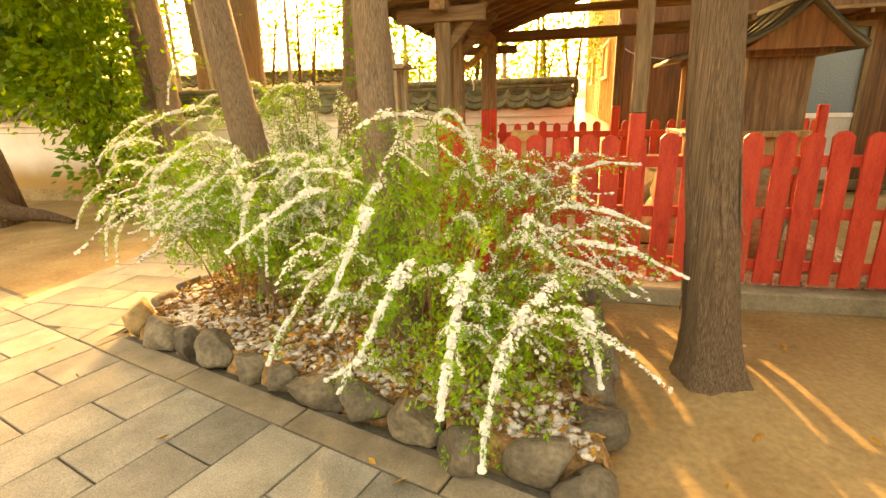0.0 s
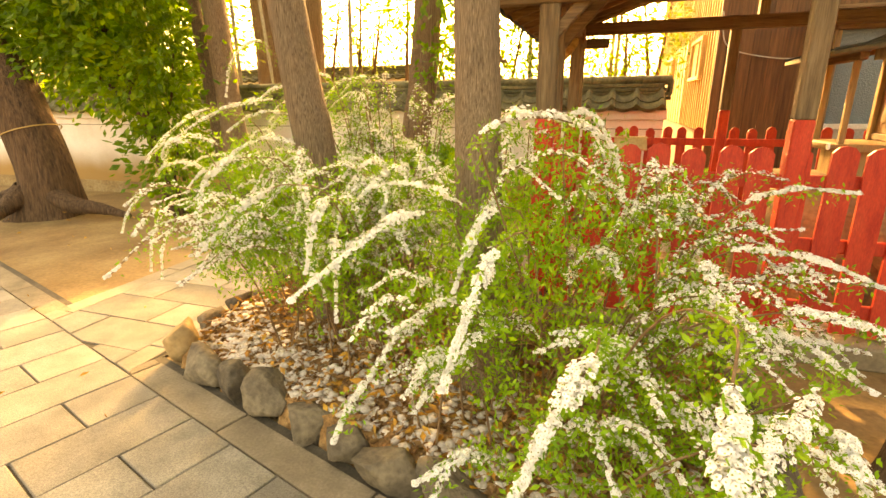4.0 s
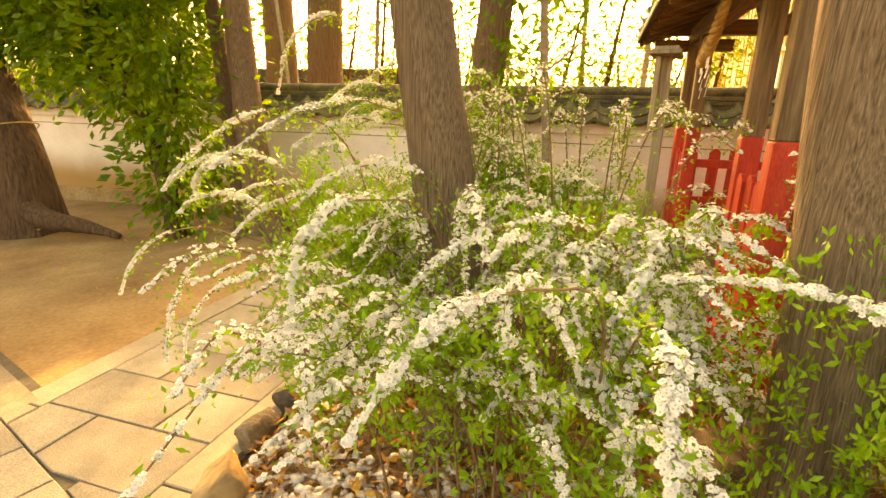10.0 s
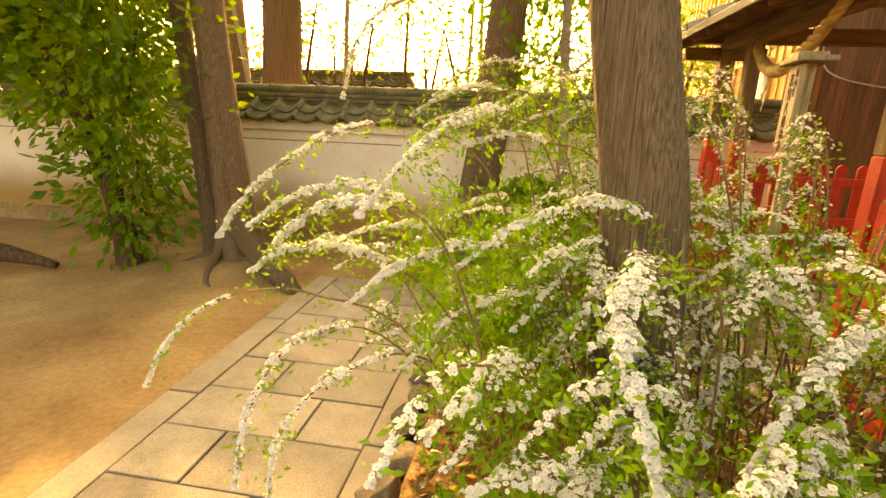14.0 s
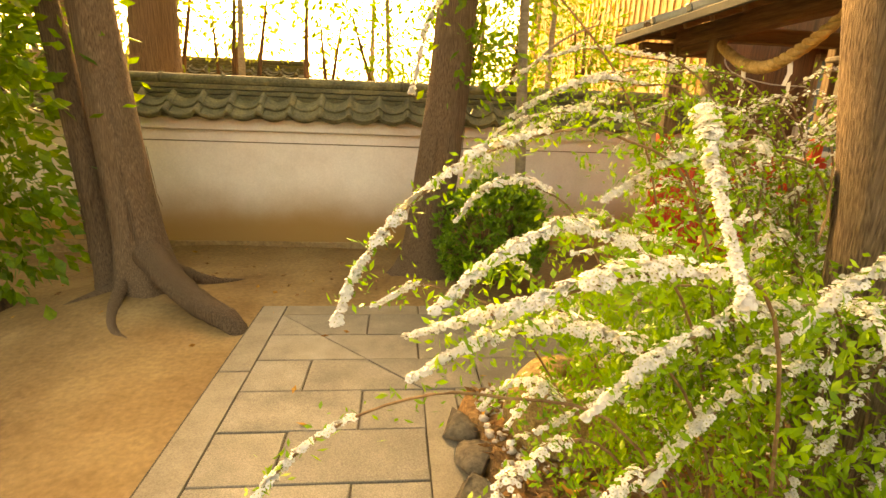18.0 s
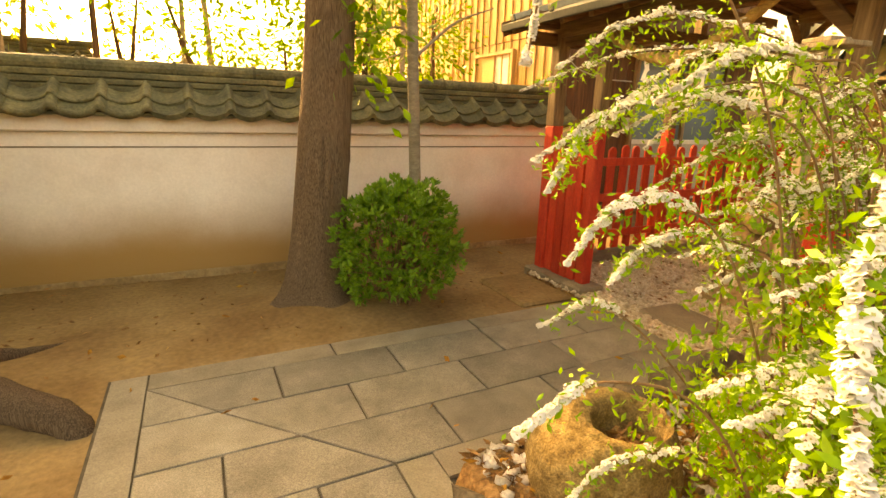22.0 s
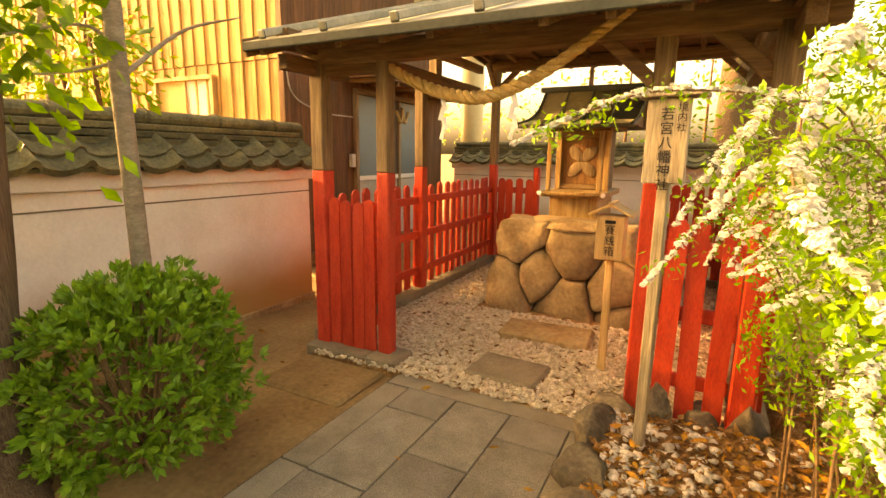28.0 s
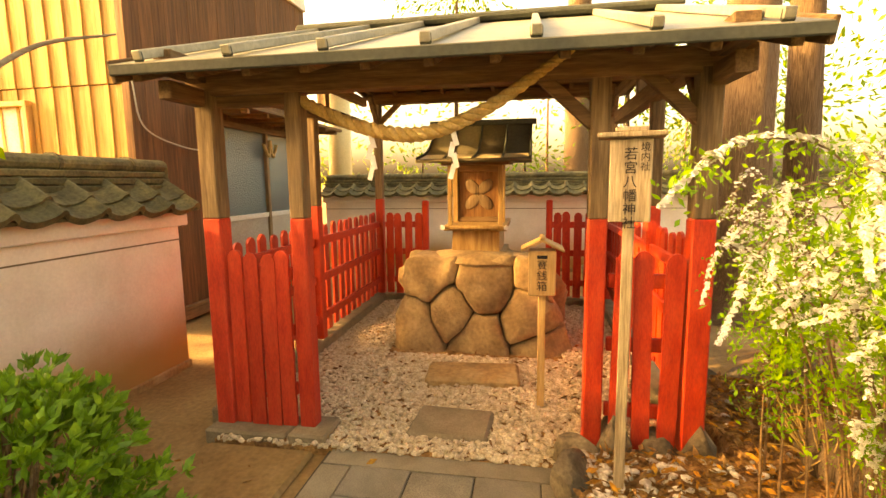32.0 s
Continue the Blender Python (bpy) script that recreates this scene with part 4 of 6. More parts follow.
def zigzag(at):
    """A folded paper streamer: four leaves hung one from the corner of another."""
    z = thing("paper_streamer", "white folded paper streamer hung from the straw rope", "paper streamer", "paper streamers", at=at)
    x, y, top = at
    for k in range(4):
        bm = bmesh.new()
        block(bm, (-0.001, -0.013, -0.036), (0.001, 0.013, 0.036), 0)
        bmesh.ops.transform(bm, verts=bm.verts, matrix=pose(x + 0.006 * k, y + (0.008 if k % 2 else -0.008), top - 0.03 - 0.052 * k, 12 if k % 2 else -14, 8, 20 - 12 * k))
        finish("leaf", bm, paper, z)
    return z


for p in ((1.90, 3.26, 1.64), (1.86, 2.84, 1.64)):
    zigzag(p)


# ---- trunks and trees ----
def trunk(name, points, radii, label, material=bark, seed=1, sides=36, flare=0.6, roots=0, smooth_n=40, leaves=None, crown=None):
    """A tapered trunk with ridged bark, a flared foot and a few surface roots."""
    t = thing(name, label, "tree", at=tuple(points[0]))
    line = spline(points, smooth_n)
    r = np.interp(np.linspace(0, 1, smooth_n), np.linspace(0, 1, len(radii)), radii)
    v, q = tube_arrays(line, r, sides, 0, seed)
    ang = np.tile(np.arange(sides) / sides * 2 * np.pi, smooth_n)
    mid = np.repeat(line, sides, 0)
    h = mid[:, 2] - line[0][2]
    ridge = np.array([noise.noise((math.cos(a) * 5 + seed, math.sin(a) * 5, z * 0.9)) + 0.5 * noise.noise((math.cos(a) * 13, math.sin(a) * 13 + seed, z * 1.8)) for a, z in zip(ang, h)])
    lobes = 0.5 + 0.5 * np.cos(ang * 4 + seed)
    k = 1 + 0.09 * ridge + flare * np.exp(-h / 0.13) * (0.35 + 0.65 * lobes) + 0.12 * np.exp(-h / 0.5)
    v = mid + (v - mid) * k[:, None]
    stem = under(new("trunk", big_mesh("trunk", v, q, material, True)), t)
    rng = random.Random(seed)
    for i in range(16 if material in (bark, bark_red) and sides > 30 else 0):
        j = rng.randrange(3, int(smooth_n * 0.42))
        n = rng.randrange(2, 5)
        a, wide = rng.uniform(0, 6.283), rng.uniform(0.05, 0.13)
        sv = []
        for q in range(n + 1):
            c, rr = line[j + q], r[j + q] * 1.05
            lift = (0.018 if q == 0 else 0.004) * rng.uniform(0.6, 1.3)
            k2 = wide * (0.35 + 0.65 * math.sin(math.pi * (q + 0.4) / (n + 0.8)))
            for da, up in ((-k2, 0), (0, 0.004), (k2, 0)):
                sv.append((c[0] + (rr + lift + up) * math.cos(a + da), c[1] + (rr + lift + up) * math.sin(a + da), c[2]))
        sf = [(q * 3 + e, q * 3 + e + 1, q * 3 + e + 4, q * 3 + e + 3) for q in range(n) for e in (0, 1)]
        child(new("bark_strip", mesh_of("bark_strip", sv, sf, material, True)), stem)
    for i in range(roots):
        a = 2 * math.pi * (i + rng.random() * 0.6) / roots
        ln = rng.uniform(0.35, 0.75)
        p0 = np.array(points[0]) + np.array([math.cos(a), math.sin(a), 0]) * radii[0] * 0.9 + np.array([0, 0, 0.015])
        pts = [p0, p0 + np.array([math.cos(a) * ln * 0.4, math.sin(a) * ln * 0.4, -0.045]), p0 + np.array([math.cos(a + 0.4) * ln, math.sin(a + 0.4) * ln, -0.13])]
        pv, pq = tube_arrays(spline(pts, 12), np.linspace(radii[0] * 0.34, 0.02, 12), 10, 0.08, seed + i)
        under(new("root", big_mesh("root", pv, pq, material, True)), t)
    if points[-1][2] > 7:
        x, y, z = points[-1]
        v, f = crown_leaves([(x, y, z - 0.2, 0.9, 0.9, 0.7), (x + 0.5, y - 0.4, z - 1.0, 0.8, 0.8, 0.4), (x - 0.5, y + 0.4, z - 0.9, 0.8, 0.8, 0.4)], 900, 0.17, seed)
        under(new("crown", big_mesh("crown", v, f, tree_leaf)), t)
    return t


def leaf_arrays(at, aim, size, rng, fold=0.25, slim=0.42):
    """Leaves as folded diamonds: arrays of points at, unit directions aim and lengths size."""
    n = len(at)
    aim = aim / (np.linalg.norm(aim, axis=1)[:, None] + 1e-9)
    rnd = rng.randn(n, 3)
    side = np.cross(aim, rnd)
    side /= np.linalg.norm(side, axis=1)[:, None] + 1e-9
    nor = np.cross(side, aim)
    s = size[:, None]
    base, tip = at, at + aim * s - nor * s * 0.08
    mid = at + aim * s * 0.5 - nor * s * fold * 0.35
    a, b = mid + side * s * slim * 0.5 + nor * s * fold * 0.3, mid - side * s * slim * 0.5 + nor * s * fold * 0.3
    v = np.stack([base, a, tip, mid, b], 1).reshape(-1, 3)
    k = np.arange(n)[:, None] * 5
    f = np.concatenate([k + [[0, 1, 3]], k + [[1, 2, 3]], k + [[3, 2, 4]], k + [[0, 3, 4]]])
    return v, f


def crown_leaves(blobs, count, size, seed, hang=0.3, slim=0.42):
    """Leaves in clumps scattered through several ellipsoids, thicker towards their skins."""
    rng = np.random.RandomState(seed)
    vol = np.array([b[3] * b[4] * b[5] for b in blobs]) ** 0.8
    pick = rng.choice(len(blobs), size=count // 14, p=vol / vol.sum())
    at, aim = [], []
    for i in pick:
        x, y, z, rx, ry, rz = blobs[i]
        d = rng.randn(3)
        d /= np.linalg.norm(d)
        rad = rng.rand() ** 0.4
        c = np.array([x, y, z]) + d * rad * np.array([rx, ry, rz])
        k = 14
        off = rng.randn(k, 3) * size * 1.6
        at.append(c + off)
        w = d + off / (size * 3) + rng.randn(k, 3) * 0.5
        w[:, 2] -= hang
        aim.append(w)
    at, aim = np.concatenate(at), np.concatenate(aim)
    return leaf_arrays(at, aim, size * rng.uniform(0.6, 1.25, len(at)), rng, 0.25, slim)


def add_crown(tree, blobs, count, size, material, seed, limbs=(), limb_mat=None):
    v, f = crown_leaves(blobs, count, size, seed, 0.3, 0.52)
    ob = under(new("crown", big_mesh("crown", v, f, material)), tree)
    rng = random.Random(seed)
    for i, (a, b, r) in enumerate(limbs):
        mid = [(p + q) / 2 + rng.uniform(-0.12, 0.12) for p, q in zip(a, b)]
        pv, pq = tube_arrays(spline([a, mid, b], 12), np.linspace(r, r * 0.3, 12), 8, 0.05, seed + i)
        under(new("limb", big_mesh("limb", pv, pq, limb_mat or bark_dark, True)), tree)
    return tree


cedar_a = trunk("cedar_tree", [(3.48, 0.52, -0.08), (3.44, 0.57, 0.57), (3.36, 0.63, 1.51), (3.28, 0.73, 3.8), (3.1, 0.8, 8.5)], [0.12, 0.107, 0.102, 0.095, 0.05], "tall brown cedar trunk standing in bare earth", bark_red, seed=2, flare=1.0, roots=4)
cedar_b = trunk("cedar_tree", [(0.89, 1.17, 0.02), (0.85, 1.145, 0.57), (0.80, 1.125, 1.11), (0.70, 1.155, 1.70), (0.34, 1.25, 4.0), (-0.1, 1.4, 8.5)], [0.123, 0.109, 0.103, 0.096, 0.09, 0.04], "leaning cedar trunk rising out of the white-flowered bush", seed=3)
cedar_c = trunk("cedar_tree", [(1.88, 0.70, 0.02), (1.86, 0.71, 0.57), (1.835, 0.73, 1.04), (1.80, 0.805, 1.61), (1.7, 0.95, 4.0), (1.6, 1.0, 8.5)], [0.118, 0.102, 0.096, 0.09, 0.085, 0.04], "straight cedar trunk in the planting bed", seed=4)
cedar_d = trunk("cedar_tree", [(0.05, 4.26, -0.05), (0.08, 4.28, 0.4), (0.16, 4.36, 1.1), (0.25, 4.44, 2.0), (0.42, 4.55, 5.0), (0.5, 4.5, 9.0)], [0.19, 0.178, 0.168, 0.16, 0.14, 0.06], "cedar trunk with shredding bark before the white wall", bark_red, seed=5, flare=0.95, roots=3)
leaner = trunk("cedar_tree", [(-1.95, 3.78, -0.10), (-2.0, 3.80, 0.4), (-2.09, 3.84, 1.2), (-2.18, 3.9, 2.1), (-2.4, 4.0, 5.0), (-2.6, 4.1, 9.0)], [0.21, 0.155, 0.14, 0.13, 0.11, 0.05], "leaning cedar trunk with spreading roots in bare earth", bark_red, seed=6)
trunk("cedar_tree", [(-2.22, 3.82, -0.03), (-2.28, 3.84, 0.5), (-2.38, 3.88, 1.5), (-2.46, 3.9, 2.2), (-2.8, 4.0, 5.5)], [0.10, 0.082, 0.075, 0.07, 0.03], "thin cedar trunk beside a thicker one", bark_red, seed=7, smooth_n=30)
dark = trunk("cedar_tree", [(-4.85, 3.33, -0.26), (-4.78, 3.33, 0.4), (-5.0, 3.35, 1.2), (-5.35, 3.4, 1.85), (-6.3, 3.5, 3.4), (-7.6, 3.6, 6.5)], [0.40, 0.32, 0.30, 0.29, 0.24, 0.14], "thick dark leaning trunk with wide roots and a thin rope", bark_dark, seed=8)


def surface_root(tree, points, r0, r1, seed, material=bark_red):
    pv, pq = tube_arrays(spline(points, 18), np.linspace(r0, r1, 18), 12, 0.05, seed)
    under(new("root", big_mesh("root", pv, pq, material, True)), tree)


surface_root(dark, [(-4.7, 3.25, 0.22), (-4.3, 3.2, 0.08), (-3.8, 3.25, 0.03), (-3.4, 3.3, -0.05)], 0.16, 0.03, 1, bark_dark)
surface_root(dark, [(-4.9, 3.05, 0.2), (-4.85, 2.75, 0.05), (-4.7, 2.5, -0.05)], 0.15, 0.03, 2, bark_dark)
surface_root(dark, [(-5.1, 3.2, 0.2), (-5.4, 3.0, 0.05), (-5.7, 2.8, -0.05)], 0.15, 0.03, 3, bark_dark)
ring = [(-4.93 + 0.335 * math.cos(a), 3.35 + 0.335 * math.sin(a), 0.98 + 0.10 * math.cos(a)) for a in [2 * math.pi * k / 24 for k in range(25)]]
rv, rq = tube_arrays(ring, [0.008] * 25, 6)
under(new("thin_rope", big_mesh("thin_rope", rv, rq, straw, True)), dark)
surface_root(leaner, [(-1.90, 3.66, 0.34), (-1.66, 3.5, 0.15), (-1.40, 3.32, 0.05), (-1.22, 3.2, 0.01), (-1.14, 3.14, -0.12)], 0.10, 0.06, 4)
surface_root(leaner, [(-2.05, 3.6, 0.12), (-2.0, 3.35, 0.01), (-1.85, 3.1, -0.02), (-1.62, 2.98, -0.05)], 0.045, 0.012, 5)
surface_root(leaner, [(-2.1, 3.7, 0.08), (-2.35, 3.55, -0.01), (-2.5, 3.5, -0.06)], 0.045, 0.015, 6)
surface_root(leaner, [(-1.85, 3.85, 0.15), (-1.6, 3.95, 0.02), (-1.4, 4.1, -0.03)], 0.06, 0.018, 7)
young = trunk("young_tree", [(0.88, 4.40, -0.02), (0.86, 4.40, 0.6), (0.83, 4.36, 1.1), (0.76, 4.26, 1.9), (0.74, 4.2, 2.6), (0.76, 4.2, 4.2)], [0.05, 0.045, 0.042, 0.038, 0.034, 0.012], "slender smooth-barked young tree by the wall", bark_smooth, seed=9, sides=18, flare=0.3)
add_crown(young, [(0.50, 4.25, 1.85, 0.26, 0.22, 0.20), (0.36, 4.3, 1.62, 0.15, 0.15, 0.13), (0.95, 4.2, 2.05, 0.14, 0.14, 0.12), (0.55, 4.25, 2.5, 0.5, 0.4, 0.3), (0.9, 4.2, 3.0, 0.5, 0.5, 0.5)], 560, 0.10, tree_leaf, 5,
          [((0.79, 4.28, 1.66), (1.3, 4.1, 2.0), 0.014), ((0.78, 4.26, 1.75), (0.38, 4.3, 1.75), 0.012), ((0.75, 4.2, 2.2), (0.4, 4.3, 2.5), 0.013)], bark_smooth)

add_crown(young, [(0.48, 4.28, 1.78, 0.20, 0.16, 0.14), (0.38, 4.3, 1.60, 0.13, 0.12, 0.12)], 170, 0.10, tree_leaf, 6, [((0.78, 4.26, 1.72), (0.34, 4.3, 1.60), 0.008)], bark_smooth)

# the broadleaf evergreen at the wall
ever = trunk("evergreen_tree", [(-2.95, 3.62, -0.12), (-3.1, 3.66, 0.6), (-3.4, 3.7, 1.4), (-3.9, 3.75, 2.4), (-4.3, 3.8, 3.6)], [0.09, 0.08, 0.085, 0.07, 0.03], "broadleaf evergreen with glossy leaves spreading over the wall", bark_dark, seed=10, sides=20)
add_crown(ever, [(-2.95, 3.70, 0.45, 0.30, 0.30, 0.36), (-2.85, 3.72, 0.85, 0.40, 0.34, 0.34), (-2.95, 3.70, 1.25, 0.52, 0.42, 0.35), (-3.3, 3.72, 1.65, 0.75, 0.55, 0.38), (-2.9, 3.75, 2.0, 0.55, 0.55, 0.45), (-3.9, 3.75, 2.05, 0.75, 0.6, 0.42),
                 (-4.8, 3.8, 2.4, 0.9, 0.7, 0.5), (-3.6, 3.8, 2.7, 1.2, 0.9, 0.5), (-5.8, 3.9, 2.8, 1.0, 0.8, 0.5), (-3.6, 3.9, 3.4, 1.4, 1.0, 0.6), (-5.0, 4.0, 1.75, 0.45, 0.4, 0.22)], 21000, 0.118, tree_leaf, 8,
          [((-3.1, 3.66, 0.9), (-2.7, 3.7, 1.9), 0.025), ((-3.3, 3.68, 1.3), (-4.3, 3.7, 2.0), 0.03), ((-3.0, 3.65, 0.3), (-2.75, 3.6, 0.9), 0.02), ((-3.9, 3.75, 2.4), (-3.4, 3.8, 3.2), 0.03), ((-3.0, 3.65, 0.2), (-3.1, 3.5, 0.9), 0.014)])

# the cedars' high crowns, out of view, added to block skylight from above
for i, (tree, x, y, z) in enumerate(((cedar_a, 3.1, 0.8, 8.6), (cedar_b, -0.1, 1.4, 8.4), (cedar_c, 1.6, 1.0, 8.8), (cedar_d, 0.5, 4.4, 9.4), (leaner, -2.5, 4.0, 9.2))):
    add_crown(tree, [(x + 0.5 * math.cos(2.1 * k + i), y + 0.5 * math.sin(2.1 * k + i), z - 1.2 + 0.55 * k, 1.5 - 0.2 * k, 1.5 - 0.2 * k, 0.45) for k in range(5)], 2600, 0.22, tree_leaf, 60 + i)

# trunks and woods beyond the wall
for i, (x, y, r, dx, hgt) in enumerate(((-3.65, 8.0, 0.33, 0.1, 12), (-4.6, 8.2, 0.30, -0.1, 12), (5.0, 0.36, 0.25, 0.05, 11), (9.4, 1.6, 0.26, 0.3, 11))):
    trunk("tall_tree", [(x, y, -0.05), (x + dx * 0.3, y, 1.5), (x + dx, y, 4.0), (x + 2 * dx, y, hgt)], [r * 1.1, r, r * 0.9, r * 0.4], "tall bare cedar trunk beyond the shelter" if x > 4 else "tall bare cedar trunk behind the wall", bark_red, seed=20 + i, sides=24, smooth_n=30)
rng0 = random.Random(4)
for i in range(11):
    x, y = rng0.uniform(-7, 3), rng0.uniform(6.8, 10.5)
    lean = rng0.uniform(-0.25, 0.25)
    trunk("sapling", [(x, y, -0.05), (x + lean * 0.4, y, 2.0), (x + lean, y, 5.5)], [0.05, 0.04, 0.02], "thin bare sapling behind the wall", bark_smooth, seed=40 + i, sides=8, flare=0.1, smooth_n=12)
beam_prop = beam("prop_pole", (-3.0, 6.0, 1.2), (-3.9, 7.0, 3.2), 0.05, 0.05, grey_wood)
tagged(beam_prop, "slanting wooden prop pole behind the wall", "pole")


def wood_patch(name, blobs, count, size, seed, material=far_leaf, label="", stems=6):
    t = thing(name, label, "trees", at=(blobs[0][0], blobs[0][1], 0))
    rng = random.Random(seed)
    for i in range(stems):
        b = blobs[i % len(blobs)]
        a = (b[0] + rng.uniform(-0.5, 0.5) * b[3], b[1], -0.05)
        pv, pq = tube_arrays(spline([a, (a[0], a[1], b[2] * 0.5), (a[0] + rng.uniform(-0.4, 0.4), a[1], b[2] + b[5] * 0.6)], 10), np.linspace(0.07, 0.015, 10), 7, 0.03, seed + i)
        under(new("stem", big_mesh("stem", pv, pq, bark_dark, True)), t)
    v, f = crown_leaves(blobs, count, size, seed)
    under(new("foliage", big_mesh("foliage", v, f, material)), t)
    return t


# The last three blobs extend the crown upwards to shade the spiraea.
wood_patch("shrub_tree", [(0.9, 7.2, 2.2, 0.7, 0.6, 0.8), (1.5, 7.4, 1.7, 0.6, 0.6, 0.5), (0.4, 7.0, 1.7, 0.6, 0.5, 0.4), (1.2, 7.2, 3.0, 0.8, 0.6, 0.6), (-0.2, 7.6, 2.2, 0.6, 0.5, 0.6), (2.3, 7.6, 2.2, 0.6, 0.5, 0.6), (0.3, 7.6, 2.9, 0.7, 0.6, 0.5), (-1.0, 7.3, 2.9, 0.6, 0.5, 0.6), (-0.5, 7.3, 3.5, 0.9, 0.6, 0.6), (0.4, 7.3, 3.7, 0.8, 0.6, 0.5)], 7000, 0.10, 1, tree_leaf, "leafy young tree behind the wall")
wood_patch("shrub_tree", [(-4.2, 8.9, 2.9, 1.2, 0.8, 1.0), (-6.5, 7.5, 3.0, 1.8, 1.0, 1.6), (-8.5, 7.0, 3.2, 2.0, 1.2, 1.8), (-5.4, 7.6, 4.2, 1.6, 1.0, 1.2), (-11, 6.8, 3.2, 2.0, 1.2, 1.8)], 9000, 0.14, 2, far_leaf, "yellow-green leafy undergrowth behind the wall")
# The last three blobs are added in the sun's way to shade the paving.
wood_patch("shrub_tree", [(-3.0, 9.6, 2.5, 0.8, 0.4, 0.4), (-0.6, 9.6, 2.0, 1.0, 0.6, 0.4), (-1.2, 9.6, 2.6, 0.5, 0.4, 0.4), (-2.2, 8.2, 2.7, 0.45, 0.4, 0.55), (-1.7, 8.3, 3.3, 0.6, 0.4, 0.5), (-2.7, 8.4, 3.4, 0.6, 0.4, 0.5)], 1500, 0.12, 12, far_leaf, "thin sunlit bamboo leaves behind the wall", 9)
wood_patch("shrub_tree", [(3.2, 9.0, 2.6, 0.7, 0.6, 0.7), (2.2, 9.5, 2.1, 0.9, 0.6, 0.5), (4.2, 9.4, 1.9, 0.8, 0.6, 0.5)], 1000, 0.13, 13, far_leaf, "sunlit shrub behind the garden wall", 4)
wood_patch("far_wood", [(x, 20 + (x % 3), 1.9 + (x * 7 % 5) * 0.3, 2.0, 1.5, 1.2) for x in range(-30, 16, 2)], 3600, 0.24, 3, far_leaf, "sunlit yellow-green woods beyond the garden", 14)
wood_patch("far_wood", [(14 + (y % 3), y, 2.6 + (y * 7 % 5) * 0.4, 1.6, 2.0, 1.7) for y in range(-10, 12, 2)], 1900, 0.22, 4, far_leaf, "sunlit yellow-green trees beyond the far wall", 8)
wood_patch("roadside_tree", [(8.8, 4.6, 1.7, 0.6, 0.5, 0.35), (9.2, 2.6, 1.8, 0.7, 0.7, 0.45), (8.2, 1.0, 3.0, 0.9, 0.9, 0.9), (8.9, -0.4, 2.4, 0.8, 0.9, 0.9), (8.6, 3.8, 4.9, 1.6, 1.4, 0.9), (7.6, -0.6, 3.4, 1.2, 1.0, 1.6), (6.4, -0.9, 2.2, 0.7, 0.7, 0.7)], 6500, 0.10, 6, tree_leaf, "leafy trees standing behind the shrine's back wall", 6)
# Stemless foliage above the view, added to shade the garden.
wood_patch("shade_crown_mass", [(-6 + 1.9 * i, 8.5 + (i % 3) * 1.3, 8.6 + (i * 5 % 4) * 0.5, 1.7, 1.6, 1.1) for i in range(7)], 5200, 0.20, 7, far_leaf, "unseen high foliage added over the garden wall for shade", 0)

# ---- azalea ball ----
def azalea():
    """A clipped bush of leaf whorls that stand out as tufts from a lumpy round body."""
    cx, cy, cz = 0.57, 4.02, 0.41
    a = thing("azalea_bush", "clipped round azalea with dense green leaves by the wall", "bush", at=(cx, cy, 0))
    rng = np.random.RandomState(5)
    n = 900
    d = rng.randn(n, 3)
    d /= np.linalg.norm(d, axis=1)[:, None]
    d[:, 2] = np.where(d[:, 2] < -0.75, -d[:, 2], d[:, 2])
    lump = np.array([noise.noise(tuple(q * 1.9)) + 0.6 * noise.noise(tuple(q * 4.5)) for q in d])
    rad = rng.uniform(0.72, 1.10, n) * (1 + 0.20 * lump)
    c = np.array([cx, cy, cz]) + d * rad[:, None] * np.array([0.42, 0.41, 0.40])
    k = 11
    whorl, dd = np.repeat(c, k, 0), np.repeat(d * 0.75 + np.array([0, 0, 0.35]), k, 0)
    aim = dd + rng.randn(len(whorl), 3) * 0.62
    v, f = leaf_arrays(whorl + rng.randn(len(whorl), 3) * 0.006, aim, rng.uniform(0.032, 0.066, len(whorl)), rng, 0.22, 0.40)
    under(new("foliage", big_mesh("foliage", v, f, azalea_leaf)), a)
    stems = []
    for i in range(90):
        q = c[i]
        stems.append(tube_arrays(spline([(cx + 0.05 * rng.randn(), cy + 0.05 * rng.randn(), -0.03), (cx + 0.35 * (q[0] - cx), cy + 0.35 * (q[1] - cy), 0.18), q], 8), np.linspace(0.011, 0.003, 8), 5))
    v, f = joined(stems)
    tagged(under(new("branchwork", big_mesh("branchwork", v, f, twig, True)), a), kind="stuff")
    return a


azalea()

# ---- the planting bed ----
BED = [(0.22, 0.53), (2.96, -0.28), (2.96, 1.50), (1.92, 1.54), (1.86, 2.28), (0.10, 2.25)]


def in_bed(x, y, inset=0.0):
    n = len(BED)
    inside = False
    for i in range(n):
        (x1, y1), (x2, y2) = BED[i], BED[(i + 1) % n]
        if (y1 > y) != (y2 > y) and x < (x2 - x1) * (y - y1) / (y2 - y1) + x1:
            inside = not inside
    if inside and inset:
        for i in range(n):
            (x1, y1), (x2, y2) = BED[i], BED[(i + 1) % n]
            d = abs((x2 - x1) * (y - y1) - (y2 - y1) * (x - x1)) / math.hypot(x2 - x1, y2 - y1)
            if d < inset and min(x1, x2) - inset < x < max(x1, x2) + inset and min(y1, y2) - inset < y < max(y1, y2) + inset:
                return False
    return inside


